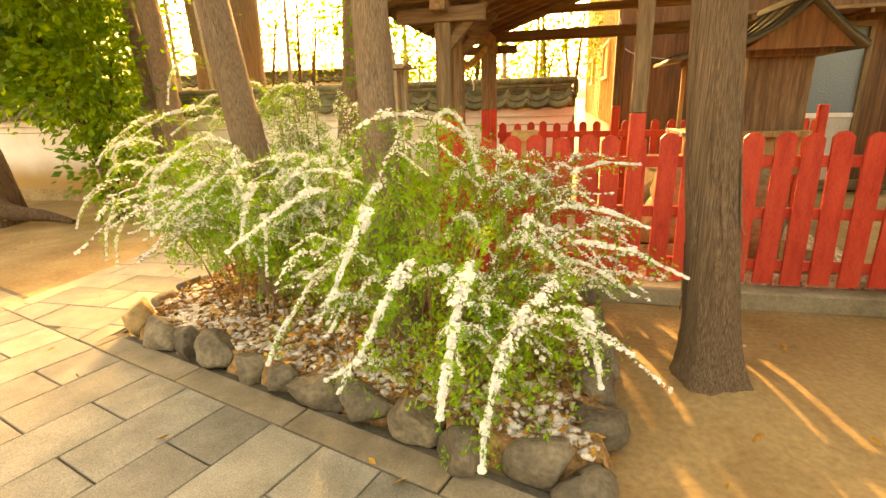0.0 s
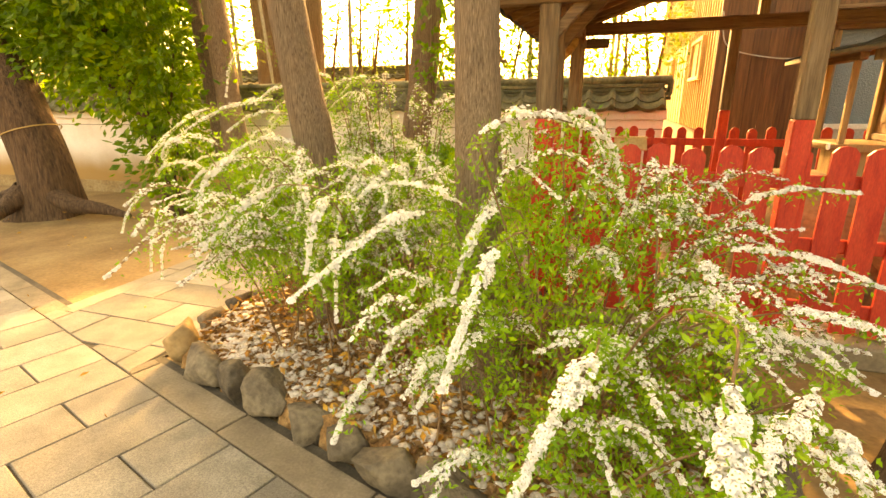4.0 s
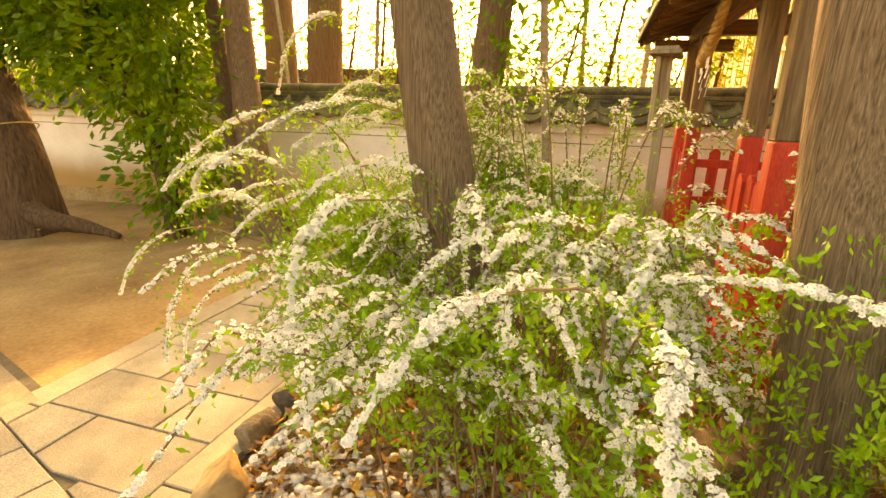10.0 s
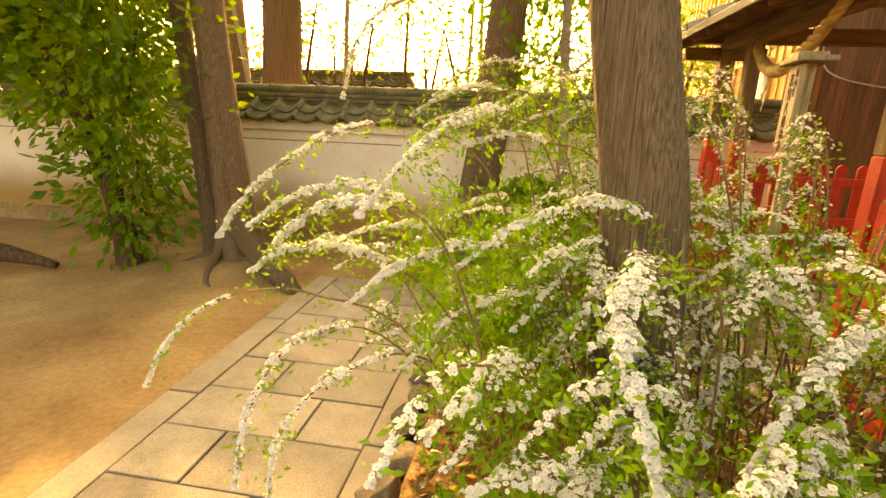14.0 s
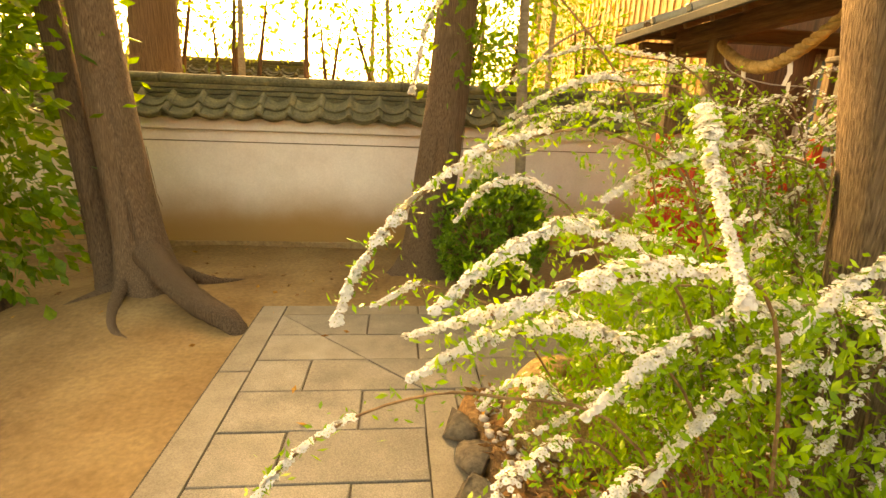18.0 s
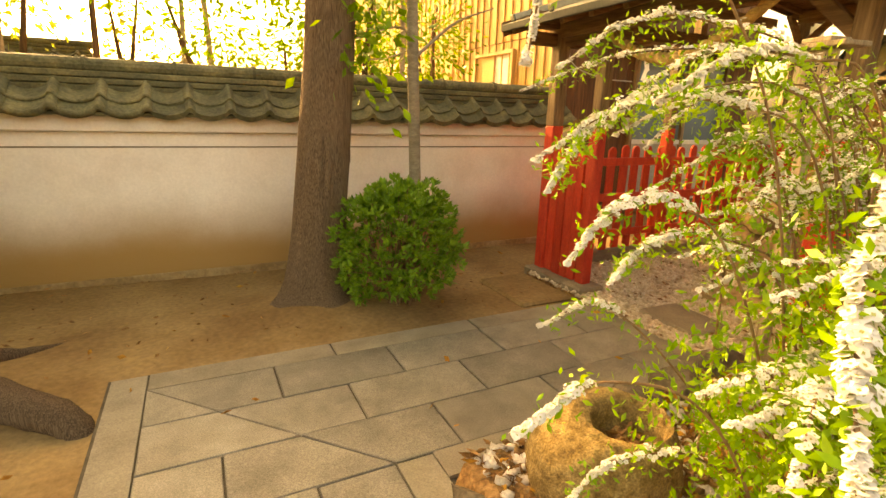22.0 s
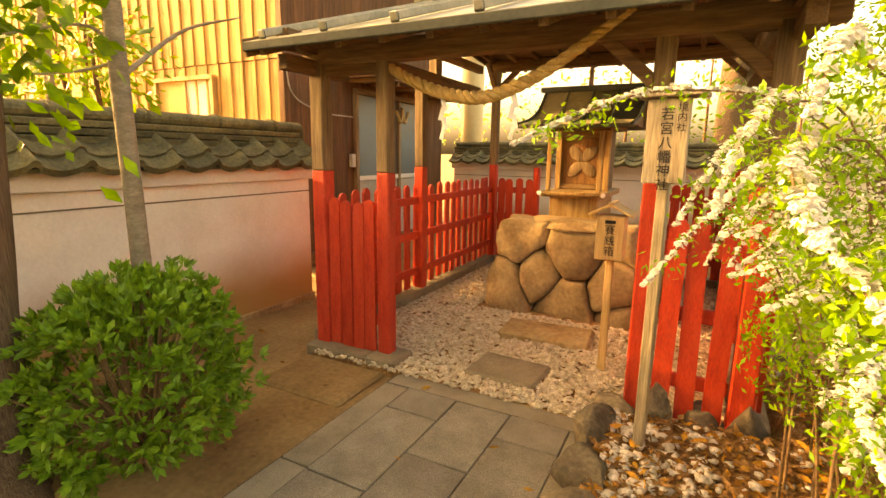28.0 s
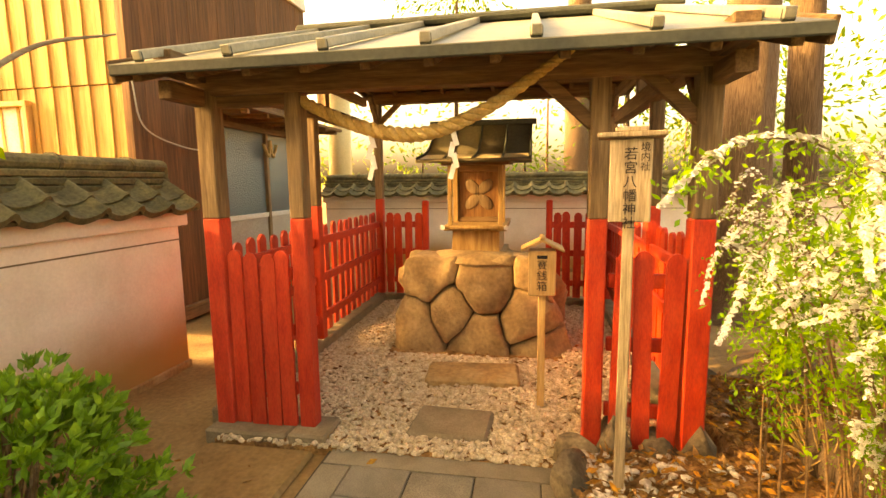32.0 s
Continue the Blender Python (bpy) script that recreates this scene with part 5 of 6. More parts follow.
def bed_height(x, y):
    return 0.085 + 0.035 * noise.noise((x * 1.4, y * 1.4, 5)) + 0.012 * noise.noise((x * 6, y * 6, 1))


def bed_soil():
    xs, ys = np.arange(0.0, 3.14, 0.06), np.arange(-0.5, 2.42, 0.06)
    idx, v, f = {}, [], []
    for j, y in enumerate(ys):
        for i, x in enumerate(xs):
            if in_bed(x, y) or in_bed(x + 0.06, y) or in_bed(x, y + 0.06) or in_bed(x - 0.06, y) or in_bed(x, y - 0.06):
                idx[i, j] = len(v)
                v.append((x, y, bed_height(x, y) if in_bed(x, y) else -0.06))
    for (i, j) in list(idx):
        q = [(i, j), (i + 1, j), (i + 1, j + 1), (i, j + 1)]
        if all(k in idx for k in q):
            f.append([idx[k] for k in q])
    ob = new("bed_soil", big_mesh("bed_soil", v, f, litter, True))
    tagged(ob, "raised bed of brown bark litter and fallen leaves", "planting bed", kind="structure")


bed_soil()


def rock_border():
    """Rough stones side by side round the bed."""
    group = thing("rock_edging", "row of rough dark stones edging the planting bed", "rock edging", at=(1.5, 0.2, 0))
    runs = [((0.38, 0.50), (2.80, -0.26), 10, 0.28, 0.20, 0.17), ((2.96, -0.12), (2.97, 1.48), 6, 0.26, 0.20, 0.17), ((0.10, 0.85), (0.10, 2.15), 6, 0.24, 0.18, 0.13),
            ((0.9, 2.27), (1.72, 2.27), 3, 0.28, 0.24, 0.20), ((1.93, 2.16), (1.95, 1.56), 3, 0.26, 0.24, 0.25)]
    rng = random.Random(9)
    for r, (a, b, n, wide, deep, high) in enumerate(runs):
        for i in range(n):
            t = (i + 0.5) / n
            x, y = a[0] + (b[0] - a[0]) * t, a[1] + (b[1] - a[1]) * t
            ln = math.hypot(b[0] - a[0], b[1] - a[1]) / n
            ang = math.degrees(math.atan2(b[1] - a[1], b[0] - a[0]))
            h = high * rng.uniform(0.8, 1.2)
            boulder("edging_stone", (x + rng.uniform(-0.02, 0.02), y + rng.uniform(-0.02, 0.02), h * 0.30), (ln * rng.uniform(1.38, 1.62), deep * rng.uniform(1.25, 1.5), h * 1.45), edging_rock, 100 + r * 20 + i, group, turn=ang + rng.uniform(-10, 10), chip=0.24, hard=1.5)
    boulder("corner_stone", (0.24, 0.57, 0.08), (0.25, 0.25, 0.34), tan_rock, 61, group, "tan corner stone standing higher", turn=20, hard=1.0)
    boulder("corner_stone", (2.90, -0.28, 0.02), (0.34, 0.30, 0.24), edging_rock, 62, group, turn=12, hard=1.5)
    boulder("entrance_stone", (1.88, 2.24, 0.05), (0.26, 0.30, 0.22), rock, 64, group, turn=12)


rock_border()


def pebble_arrays(spots, seed, low=0.016, high=0.034):
    """Rounded pebbles as squashed octahedra cut once more: 24 triangles each."""
    rng = np.random.RandomState(seed)
    bm = bmesh.new()
    bmesh.ops.create_icosphere(bm, subdivisions=1, radius=1)
    base = np.array([v.co[:] for v in bm.verts])
    faces = np.array([[v.index for v in f.verts] for f in bm.faces])
    bm.free()
    n, k = len(spots), len(base)
    a = rng.uniform(0, 2 * np.pi, n)
    s = rng.uniform(low, high, n)
    sc = np.stack([s * rng.uniform(0.9, 1.35, n), s * rng.uniform(0.7, 1.0, n), s * rng.uniform(0.45, 0.7, n)], 1)
    p = base[None] * sc[:, None] * (1 + 0.10 * rng.randn(n, k, 1))
    c, d = np.cos(a)[:, None], np.sin(a)[:, None]
    tilt = rng.uniform(-0.35, 0.35, n)[:, None]
    x, y, z = p[..., 0] * c - p[..., 1] * d, p[..., 0] * d + p[..., 1] * c, p[..., 2] + p[..., 0] * tilt
    v = np.stack([x, y, z], -1) + np.asarray(spots)[:, None]
    f = faces[None] + (np.arange(n) * k)[:, None, None]
    return v.reshape(-1, 3), f.reshape(-1, 3)


def scatter(count, x0, x1, y0, y1, keep, seed):
    rng = random.Random(seed)
    out = []
    while len(out) < count:
        x, y = rng.uniform(x0, x1), rng.uniform(y0, y1)
        z = keep(x, y, rng)
        if z is not None:
            out.append((x, y, z))
    return out


def bed_spot(x, y, rng):
    if not in_bed(x, y, 0.05):
        return None
    edge = 0.5 * noise.noise((x * 1.1, y * 1.1, 9)) + 0.25
    front = max(0, 1 - (y - (0.58 - 0.30 * x)) / 0.75) * (1.1 if x < 1.0 else 0.7)
    back = max(0, (y - 1.5) / 0.6) * 0.45
    if rng.random() > max(0.03, front + back + edge * 0.25):
        return None
    return bed_height(x, y) + rng.uniform(0.0, 0.012)


v, f = pebble_arrays(scatter(2400, 0.05, 3.0, -0.4, 2.4, bed_spot, 3), 5, 0.012, 0.030)
tagged(new("bed_pebbles", big_mesh("bed_pebbles", v, f, pebble_mat, True)), "scattered white and grey pebbles on the bed", "pebbles", kind="stuff")


def gravel_spot(x, y, rng):
    if (3.3 < x < 4.8 and 2.2 < y < 3.65) or (1.99 < x < 2.33 and 2.69 < y < 3.13) or (2.73 < x < 3.03 and 2.55 < y < 3.19):
        return None
    return rng.uniform(0.0, 0.022)


v, f = pebble_arrays(scatter(14500, 1.83, 5.1, 1.72, 4.18, gravel_spot, 4), 6, 0.013, 0.025)
tagged(new("white_gravel", big_mesh("white_gravel", v, f, gravel_mat, True)), "white and pinkish pebbles covering the shrine's floor", "gravel", kind="stuff")
tagged(slab("gravel_bed", (1.83, 1.68, -0.05), (5.12, 4.20, 0.0), litter, bevel=0), "dark soil under the gravel", "ground", kind="structure")


def flakes(name, spots, size, material, seed, label, flat=0.5):
    rng = np.random.RandomState(seed)
    at = np.array(spots)
    aim = rng.randn(len(at), 3)
    aim[:, 2] *= flat * 0.4
    v, f = leaf_arrays(at, aim, rng.uniform(size * 0.5, size * 1.3, len(at)), rng, 0.3, 0.4)
    tagged(new(name, big_mesh(name, v, f, material)), label, "leaf litter", kind="stuff")


flakes("bed_litter", scatter(9000, 0.05, 3.0, -0.4, 2.4, lambda x, y, r: bed_height(x, y) + 0.012 if in_bed(x, y, 0.03) else None, 7), 0.055, litter, 3, "brown bark flakes and needles over the bed")
flakes("bed_leaves", scatter(1500, 0.05, 3.0, -0.4, 2.4, lambda x, y, r: bed_height(x, y) + 0.02 if in_bed(x, y, 0.03) else None, 8), 0.06, dry_leaf, 4, "orange-brown fallen leaves on the bed")
flakes("ground_leaves", scatter(260, -4.5, 6.0, -3, 5.1, lambda x, y, r: 0.012 if not (1.7 < x < 5 and 1.6 < y < 4.3) else None, 9), 0.06, dry_leaf, 5, "single yellow and brown leaves lying on paving and earth")
flakes("gravel_litter", scatter(420, 1.75, 4.9, 1.75, 4.15, lambda x, y, r: 0.03, 10), 0.045, litter, 6, "brown leaf scraps among the gravel")
flakes("earth_litter", scatter(320, -3.5, 1.6, 3.6, 5.1, lambda x, y, r: 0.0, 12), 0.04, litter, 8, "brown needles and scraps at the foot of the wall")


# ---- stone basin ----
def basin():
    b = thing("stone_basin", "rough tan stone water basin with dead leaves inside", "stone basin", at=(0.51, 1.94, 0))
    prof = [(0.18, -0.02, 0), (0.225, 0.08, 0), (0.236, 0.17, 0), (0.222, 0.27, 0), (0.192, 0.325, 0.1), (0.155, 0.348, 0.5), (0.124, 0.345, 1), (0.112, 0.325, 1), (0.100, 0.25, 1), (0.0, 0.235, 1)]
    n = 40
    v = []
    for r, z, off in prof:
        for i in range(n):
            a = 2 * math.pi * i / n
            k = 1 + 0.07 * noise.noise((math.cos(a) * 1.6, math.sin(a) * 1.6, z * 3)) + 0.03 * noise.noise((math.cos(a) * 5, math.sin(a) * 5, z * 9))
            v.append((0.51 + 0.05 * off + r * k * 1.12 * math.cos(a), 1.94 - 0.045 * off + r * k * math.sin(a), z + 0.012 * noise.noise((math.cos(a) * 3, math.sin(a) * 3, 7)) * (z > 0.2)))
    f = [(j * n + i, j * n + (i + 1) % n, (j + 1) * n + (i + 1) % n, (j + 1) * n + i) for j in range(len(prof) - 1) for i in range(n)]
    under(new("bowl", big_mesh("bowl", v, f, basin_stone, True)), b)
    rng = np.random.RandomState(3)
    at = np.stack([0.56 + rng.uniform(-0.06, 0.06, 60), 1.895 + rng.uniform(-0.06, 0.06, 60), 0.256 + rng.uniform(0, 0.02, 60)], 1)
    v, f = leaf_arrays(at, rng.randn(60, 3) * np.array([1, 1, 0.2]), rng.uniform(0.03, 0.06, 60), rng)
    under(new("dead_leaves", big_mesh("dead_leaves", v, f, litter)), b)


basin()


# ---- spiraea bushes ----
def flower_arrays(at, facing, size, rng):
    """Flowers of five rounded petals round a small eye."""
    n = len(at)
    facing = facing / (np.linalg.norm(facing, axis=1)[:, None] + 1e-9)
    u = np.cross(facing, rng.randn(n, 3))
    u /= np.linalg.norm(u, axis=1)[:, None] + 1e-9
    w = np.cross(facing, u)
    ang = np.arange(10) * np.pi / 5
    rad = np.where(np.arange(10) % 2 == 0, 1.0, 0.80)
    lift = np.where(np.arange(10) % 2 == 0, 0.16, 0.10)
    ring = at[:, None] + size[:, None, None] * (rad[None, :, None] * (np.cos(ang)[None, :, None] * u[:, None] + np.sin(ang)[None, :, None] * w[:, None]) + lift[None, :, None] * facing[:, None])
    v = np.concatenate([at[:, None], ring], 1).reshape(-1, 3)
    k = np.arange(n)[:, None] * 11
    f = np.concatenate([k + [[0, 1 + i, 1 + (i + 1) % 10]] for i in range(10)])
    e = np.concatenate([(at + facing * size[:, None] * 0.12)[:, None] + size[:, None, None] * 0.30 * (np.cos(a) * u[:, None] + np.sin(a) * w[:, None]) for a in (0, 1.57, 3.14, 4.71)], 1).reshape(-1, 3)
    q = np.arange(n)[:, None] * 4
    return (v, f), (e, np.concatenate([q + [[0, 1, 2]], q + [[0, 2, 3]]]))


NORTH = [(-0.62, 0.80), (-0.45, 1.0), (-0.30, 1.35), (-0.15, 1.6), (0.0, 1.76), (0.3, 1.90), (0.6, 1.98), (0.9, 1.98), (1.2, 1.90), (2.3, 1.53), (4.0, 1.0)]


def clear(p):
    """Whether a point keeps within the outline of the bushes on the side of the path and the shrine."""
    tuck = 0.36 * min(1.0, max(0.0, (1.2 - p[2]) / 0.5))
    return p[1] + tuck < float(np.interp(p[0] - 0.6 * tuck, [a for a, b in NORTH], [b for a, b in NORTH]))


class Bush:
    def __init__(self, label, at, seed):
        self.thing = thing("spiraea_bush", label, "bush", "spiraea bushes", at=at)
        self.rng = np.random.RandomState(seed)
        self.stems, self.at, self.aim, self.size, self.leaf_at, self.leaf_aim, self.leaf_size = [], [], [], [], [], [], []

    def cane(self, pts, flowers, start=0.35, thick=0.005, spread=0.028, leafy=0.3, fat=1.0, free=False):
        """An arching cane: bare below, flower clusters along its upper side further out."""
        rng = self.rng
        flowers = int(flowers * 2.4)
        pts = [np.array(p, float) for p in pts]
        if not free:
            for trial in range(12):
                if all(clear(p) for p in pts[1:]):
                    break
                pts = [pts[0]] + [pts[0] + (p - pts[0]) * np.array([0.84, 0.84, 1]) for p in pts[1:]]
        line = spline(pts, 26)
        self.stems.append(tube_arrays(line, np.linspace(thick, 0.0016, 26), 5))
        s = start + (1 - start) * rng.rand(flowers) ** 0.85
        knot = np.round(s * 24 + rng.rand()).astype(int) % 40
        clump = np.clip(knot / 24 + rng.randn(flowers) * 0.009, 0, 0.999)
        heart, swell = rng.randn(40, 3) * 0.55 + np.array([0, 0, 0.35]), rng.uniform(0.42, 1.3, 40)
        kept = rng.rand(flowers) < swell[knot] * 1.15
        knot, clump, flowers = knot[kept], clump[kept], int(kept.sum())
        i = (clump * 25).astype(int)
        fr = (clump * 25 - i)[:, None]
        p = line[i] * (1 - fr) + line[np.minimum(i + 1, 25)] * fr
        taper = np.clip((1.06 - clump) * 2.2, 0.35, 1)[:, None]
        d = rng.randn(flowers, 3) + heart[knot] * 0.9
        d /= np.linalg.norm(d, axis=1)[:, None]
        d[:, 2] = np.where(d[:, 2] < -0.1, -d[:, 2], d[:, 2])
        off = d * spread * fat * taper * swell[knot][:, None] * rng.uniform(0.5, 1.0, (flowers, 1))
        self.at.append(p + off)
        self.aim.append(d + np.array([0, 0, 0.6]) + rng.randn(flowers, 3) * 0.25)
        self.size.append(rng.uniform(0.0047, 0.0068, flowers) * (0.9 + 0.1 * fat))
        nl = int(flowers * leafy)
        if nl:
            s = rng.uniform(start * 0.6, 1.0, nl)
            i = (s * 24).astype(int)
            self.leaf_at.append(line[i] + rng.randn(nl, 3) * 0.018 - np.array([0, 0, 0.010]))
            self.leaf_aim.append(rng.randn(nl, 3) * 0.8 + np.array([0, 0, 0.2]))
            self.leaf_size.append(rng.uniform(0.013, 0.025, nl))
        return pts

    def tuft(self, c, r, n):
        """Shoots of young leaves in little whorls."""
        rng = self.rng
        k = max(1, n // 5)
        heart = np.asarray(c) + np.clip(rng.randn(k, 3), -1.5, 1.5) * np.asarray(r)
        at = np.repeat(heart, 8, 0) + rng.randn(k * 8, 3) * np.array([0.010, 0.010, 0.018])
        self.leaf_at.append(at)
        self.leaf_aim.append(rng.randn(k * 8, 3) * 0.65 + np.array([0, 0, 0.7]))
        self.leaf_size.append(rng.uniform(0.016, 0.033, k * 8))

    def close(self):
        rng = self.rng
        at, aim, size = np.concatenate(self.at), np.concatenate(self.aim), np.concatenate(self.size)
        (v, f), (ev, ef) = flower_arrays(at, aim, size, rng)
        whole = tagged(under(new("blossom", big_mesh("blossom", v, f, petal)), self.thing), kind="stuff")
        tagged(child(new("blossom_eye", big_mesh("blossom_eye", ev, ef, eye_mat)), whole), kind="stuff")
        v, f = joined(self.stems)
        tagged(under(new("branchwork", big_mesh("branchwork", v, f, twig, True)), self.thing), kind="stuff")
        v, f = leaf_arrays(np.concatenate(self.leaf_at), np.concatenate(self.leaf_aim), np.concatenate(self.leaf_size), rng, 0.2, 0.40)
        tagged(under(new("foliage", big_mesh("foliage", v, f, spring_leaf)), self.thing), kind="stuff")


def wild_canes(bush, base, n, reach, top, arc, flowers, seed, spread=0.2, low=0.25, leafy=0.3, side=True, least=0.45):
    """Canes rising from one stool and arching outwards; arc: the range of directions in degrees; top: greatest height."""
    rng = np.random.RandomState(seed)
    for i in range(n):
        a = radians(rng.uniform(*arc))
        out = rng.uniform(0.45, 1.0) * reach
        h = top * rng.uniform(least, 1.0) * (1.05 - 0.3 * (out / reach) ** 2)
        b = np.array(base) + np.array([rng.randn() * spread, rng.randn() * spread, 0])
        u = np.array([math.cos(a), math.sin(a), 0])
        droop = rng.uniform(0.0, 0.32) * h
        pts = [b, b + u * out * 0.20 + [0, 0, h * 0.60], b + u * out * 0.58 + [0, 0, h], b + u * out + [0, 0, max(low, h - droop)]]
        m = int(flowers * rng.uniform(0.6, 1.3))
        pts = bush.cane(pts, m, start=0.45, leafy=leafy)
        if side:
            line = spline(pts, 26)
            for k in range(rng.randint(1, 4)):
                j = rng.randint(11, 22)
                a2 = a + rng.uniform(-0.8, 0.8)
                ln = rng.uniform(0.14, 0.32)
                u2 = np.array([math.cos(a2), math.sin(a2), 0]) * ln
                q = line[j]
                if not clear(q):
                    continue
                bush.cane([q, q + u2 * 0.5 + [0, 0, 0.05], q + u2 + [0, 0, rng.uniform(-0.07, 0.05)]], int(m * 0.5), start=0.12, thick=0.0026, leafy=leafy, spread=0.025)


def bare_canes(bush, base, n, reach, top, arc, seed, spread=0.15):
    """Thin upright canes with only a few leaves near their ends."""
    rng = np.random.RandomState(seed)
    for i in range(n):
        a = radians(rng.uniform(*arc))
        u = np.array([math.cos(a), math.sin(a), 0]) * reach * rng.uniform(0.2, 1.0)
        h = top * rng.uniform(0.5, 1.0)
        b = np.array(base) + np.array([rng.randn() * spread, rng.randn() * spread, 0])
        bend = rng.randn(3) * np.array([0.03, 0.03, 0])
        bush.cane([b, b + u * 0.35 + [0, 0, h * 0.5] + bend, b + u * 0.7 + [0, 0, h * 0.8], b + u + [0, 0, h]], 5, start=0.8, leafy=1.4, thick=0.006)




bush = Bush("white-flowering spiraea with arching sprays round the leaning cedar", (0.95, 1.2, 0.08), 21)
wild_canes(bush, (0.95, 1.18, 0.08), 34, 0.90, 1.04, (120, 250), 130, 31, low=0.55, leafy=0.5, least=0.6)
wild_canes(bush, (1.05, 1.33, 0.08), 15, 0.72, 1.34, (60, 170), 150, 32, low=0.9, least=0.7, leafy=0.6)
wild_canes(bush, (1.10, 1.02, 0.08), 24, 0.85, 1.04, (200, 350), 170, 33, low=0.5, least=0.6, leafy=0.4)
wild_canes(bush, (1.30, 0.98, 0.08), 14, 0.55, 1.04, (190, 370), 150, 35, low=0.7, least=0.82, leafy=0.4)
SPRAYS_WEST = [
    ([(0.7, 1.45, 0.1), (0.5, 1.57, 1.2), (0.2, 1.64, 1.64), (0.05, 1.63, 1.69), (-0.10, 1.61, 1.58), (-0.16, 1.59, 1.36)], 520, 0.024, 0.45),
    ([(0.8, 1.3, 0.1), (0.66, 1.45, 1.12), (0.47, 1.32, 1.32), (0.36, 1.12, 1.31), (0.27, 0.95, 1.25), (0.19, 0.73, 1.12)], 560, 0.024, 0.42),
    ([(0.6, 1.2, 0.1), (0.2, 1.0, 0.72), (-0.02, 0.88, 0.76), (-0.13, 0.82, 0.58), (-0.17, 0.80, 0.37)], 320, 0.017, 0.32),
    ([(0.6, 1.2, 0.1), (0.32, 0.98, 0.68), (0.1, 0.86, 0.70), (-0.04, 0.80, 0.54), (-0.07, 0.78, 0.34)], 300, 0.018, 0.32),
    ([(0.7, 1.25, 0.1), (0.45, 1.2, 1.08), (0.22, 1.16, 1.28), (0.03, 1.15, 1.27), (-0.13, 1.12, 1.19), (-0.25, 1.05, 1.07), (-0.29, 1.0, 0.98)], 560, 0.023, 0.42),
    ([(0.65, 1.15, 0.1), (0.35, 1.05, 0.95), (0.12, 1.02, 1.13), (-0.04, 0.94, 1.11), (-0.14, 0.90, 1.04)], 420, 0.021, 0.38),
    ([(0.65, 1.1, 0.1), (0.35, 1.0, 0.8), (0.12, 0.95, 0.98), (-0.06, 0.93, 0.98), (-0.17, 0.94, 0.91)], 420, 0.021, 0.38),
    ([(0.95, 1.1, 0.1), (0.86, 1.02, 0.95), (0.72, 0.96, 1.13), (0.52, 0.9, 1.10), (0.36, 0.88, 0.98)], 480, 0.024, 0.42),
    ([(1.0, 0.95, 0.1), (0.9, 0.8, 0.95), (0.74, 0.68, 1.07), (0.66, 0.56, 1.03), (0.67, 0.42, 0.95), (0.70, 0.36, 0.84)], 620, 0.028, 0.42),
    ([(1.35, 0.75, 0.1), (1.35, 0.42, 0.9), (1.24, 0.26, 1.03), (1.10, 0.25, 0.97), (1.03, 0.16, 0.9), (0.98, 0.08, 0.81)], 620, 0.027, 0.45),
    ([(1.3, 0.9, 0.1), (1.4, 0.45, 0.85), (1.42, 0.22, 0.99), (1.43, 0.10, 0.90), (1.43, 0.04, 0.78)], 520, 0.026, 0.45),
    ([(0.6, 1.0, 0.1), (0.36, 0.86, 1.0), (0.16, 0.83, 1.12), (-0.02, 0.89, 1.05), (-0.18, 1.05, 0.93)], 480, 0.024, 0.4),
    ([(0.6, 1.05, 0.1), (0.26, 1.02, 0.72), (-0.02, 1.0, 0.84), (-0.19, 0.99, 0.84), (-0.34, 0.96, 0.78), (-0.44, 0.93, 0.67), (-0.50, 0.92, 0.55)], 280, 0.017, 0.55),
    ([(0.7, 1.4, 0.1), (0.35, 1.5, 0.95), (0.18, 1.56, 1.13), (0.04, 1.58, 1.11), (-0.03, 1.6, 1.02)], 380, 0.022, 0.42),
    ([(0.5, 1.3, 0.1), (0.15, 1.36, 0.75), (-0.1, 1.4, 0.90), (-0.25, 1.42, 0.84)], 150, 0.020, 0.72),
    ([(0.8, 1.2, 0.1), (0.52, 1.12, 0.90), (0.30, 1.08, 1.02), (0.12, 1.05, 1.02), (-0.04, 1.03, 0.95)], 360, 0.020, 0.45),
    ([(0.8, 1.1, 0.1), (0.62, 1.00, 0.92), (0.42, 0.95, 1.02), (0.22, 0.92, 0.96), (0.10, 0.90, 0.86)], 420, 0.022, 0.42),
    ([(0.8, 1.3, 0.1), (0.58, 1.42, 1.25), (0.38, 1.50, 1.40), (0.22, 1.54, 1.38), (0.10, 1.56, 1.31)], 360, 0.020, 0.45),
    ([(0.9, 1.2, 0.1), (0.75, 1.22, 1.10), (0.52, 1.20, 1.26), (0.34, 1.18, 1.24), (0.20, 1.16, 1.16)], 380, 0.021, 0.45),
    ([(0.9, 1.1, 0.1), (0.74, 1.04, 0.80), (0.52, 0.98, 0.90), (0.34, 0.95, 0.82), (0.24, 0.93, 0.70)], 380, 0.021, 0.42),
    ([(1.1, 1.0, 0.1), (1.12, 0.82, 0.92), (1.05, 0.66, 1.00), (0.94, 0.58, 0.93), (0.86, 0.52, 0.82)], 420, 0.023, 0.42),
    ([(1.25, 1.0, 0.1), (1.38, 0.85, 0.95), (1.45, 0.70, 1.03), (1.42, 0.56, 0.98), (1.36, 0.47, 0.90)], 420, 0.023, 0.42),
]
for pts, flowers, spread, start in SPRAYS_WEST:
    bush.cane(pts, flowers, start=start, spread=spread, leafy=0.2, thick=0.0036, free=True)
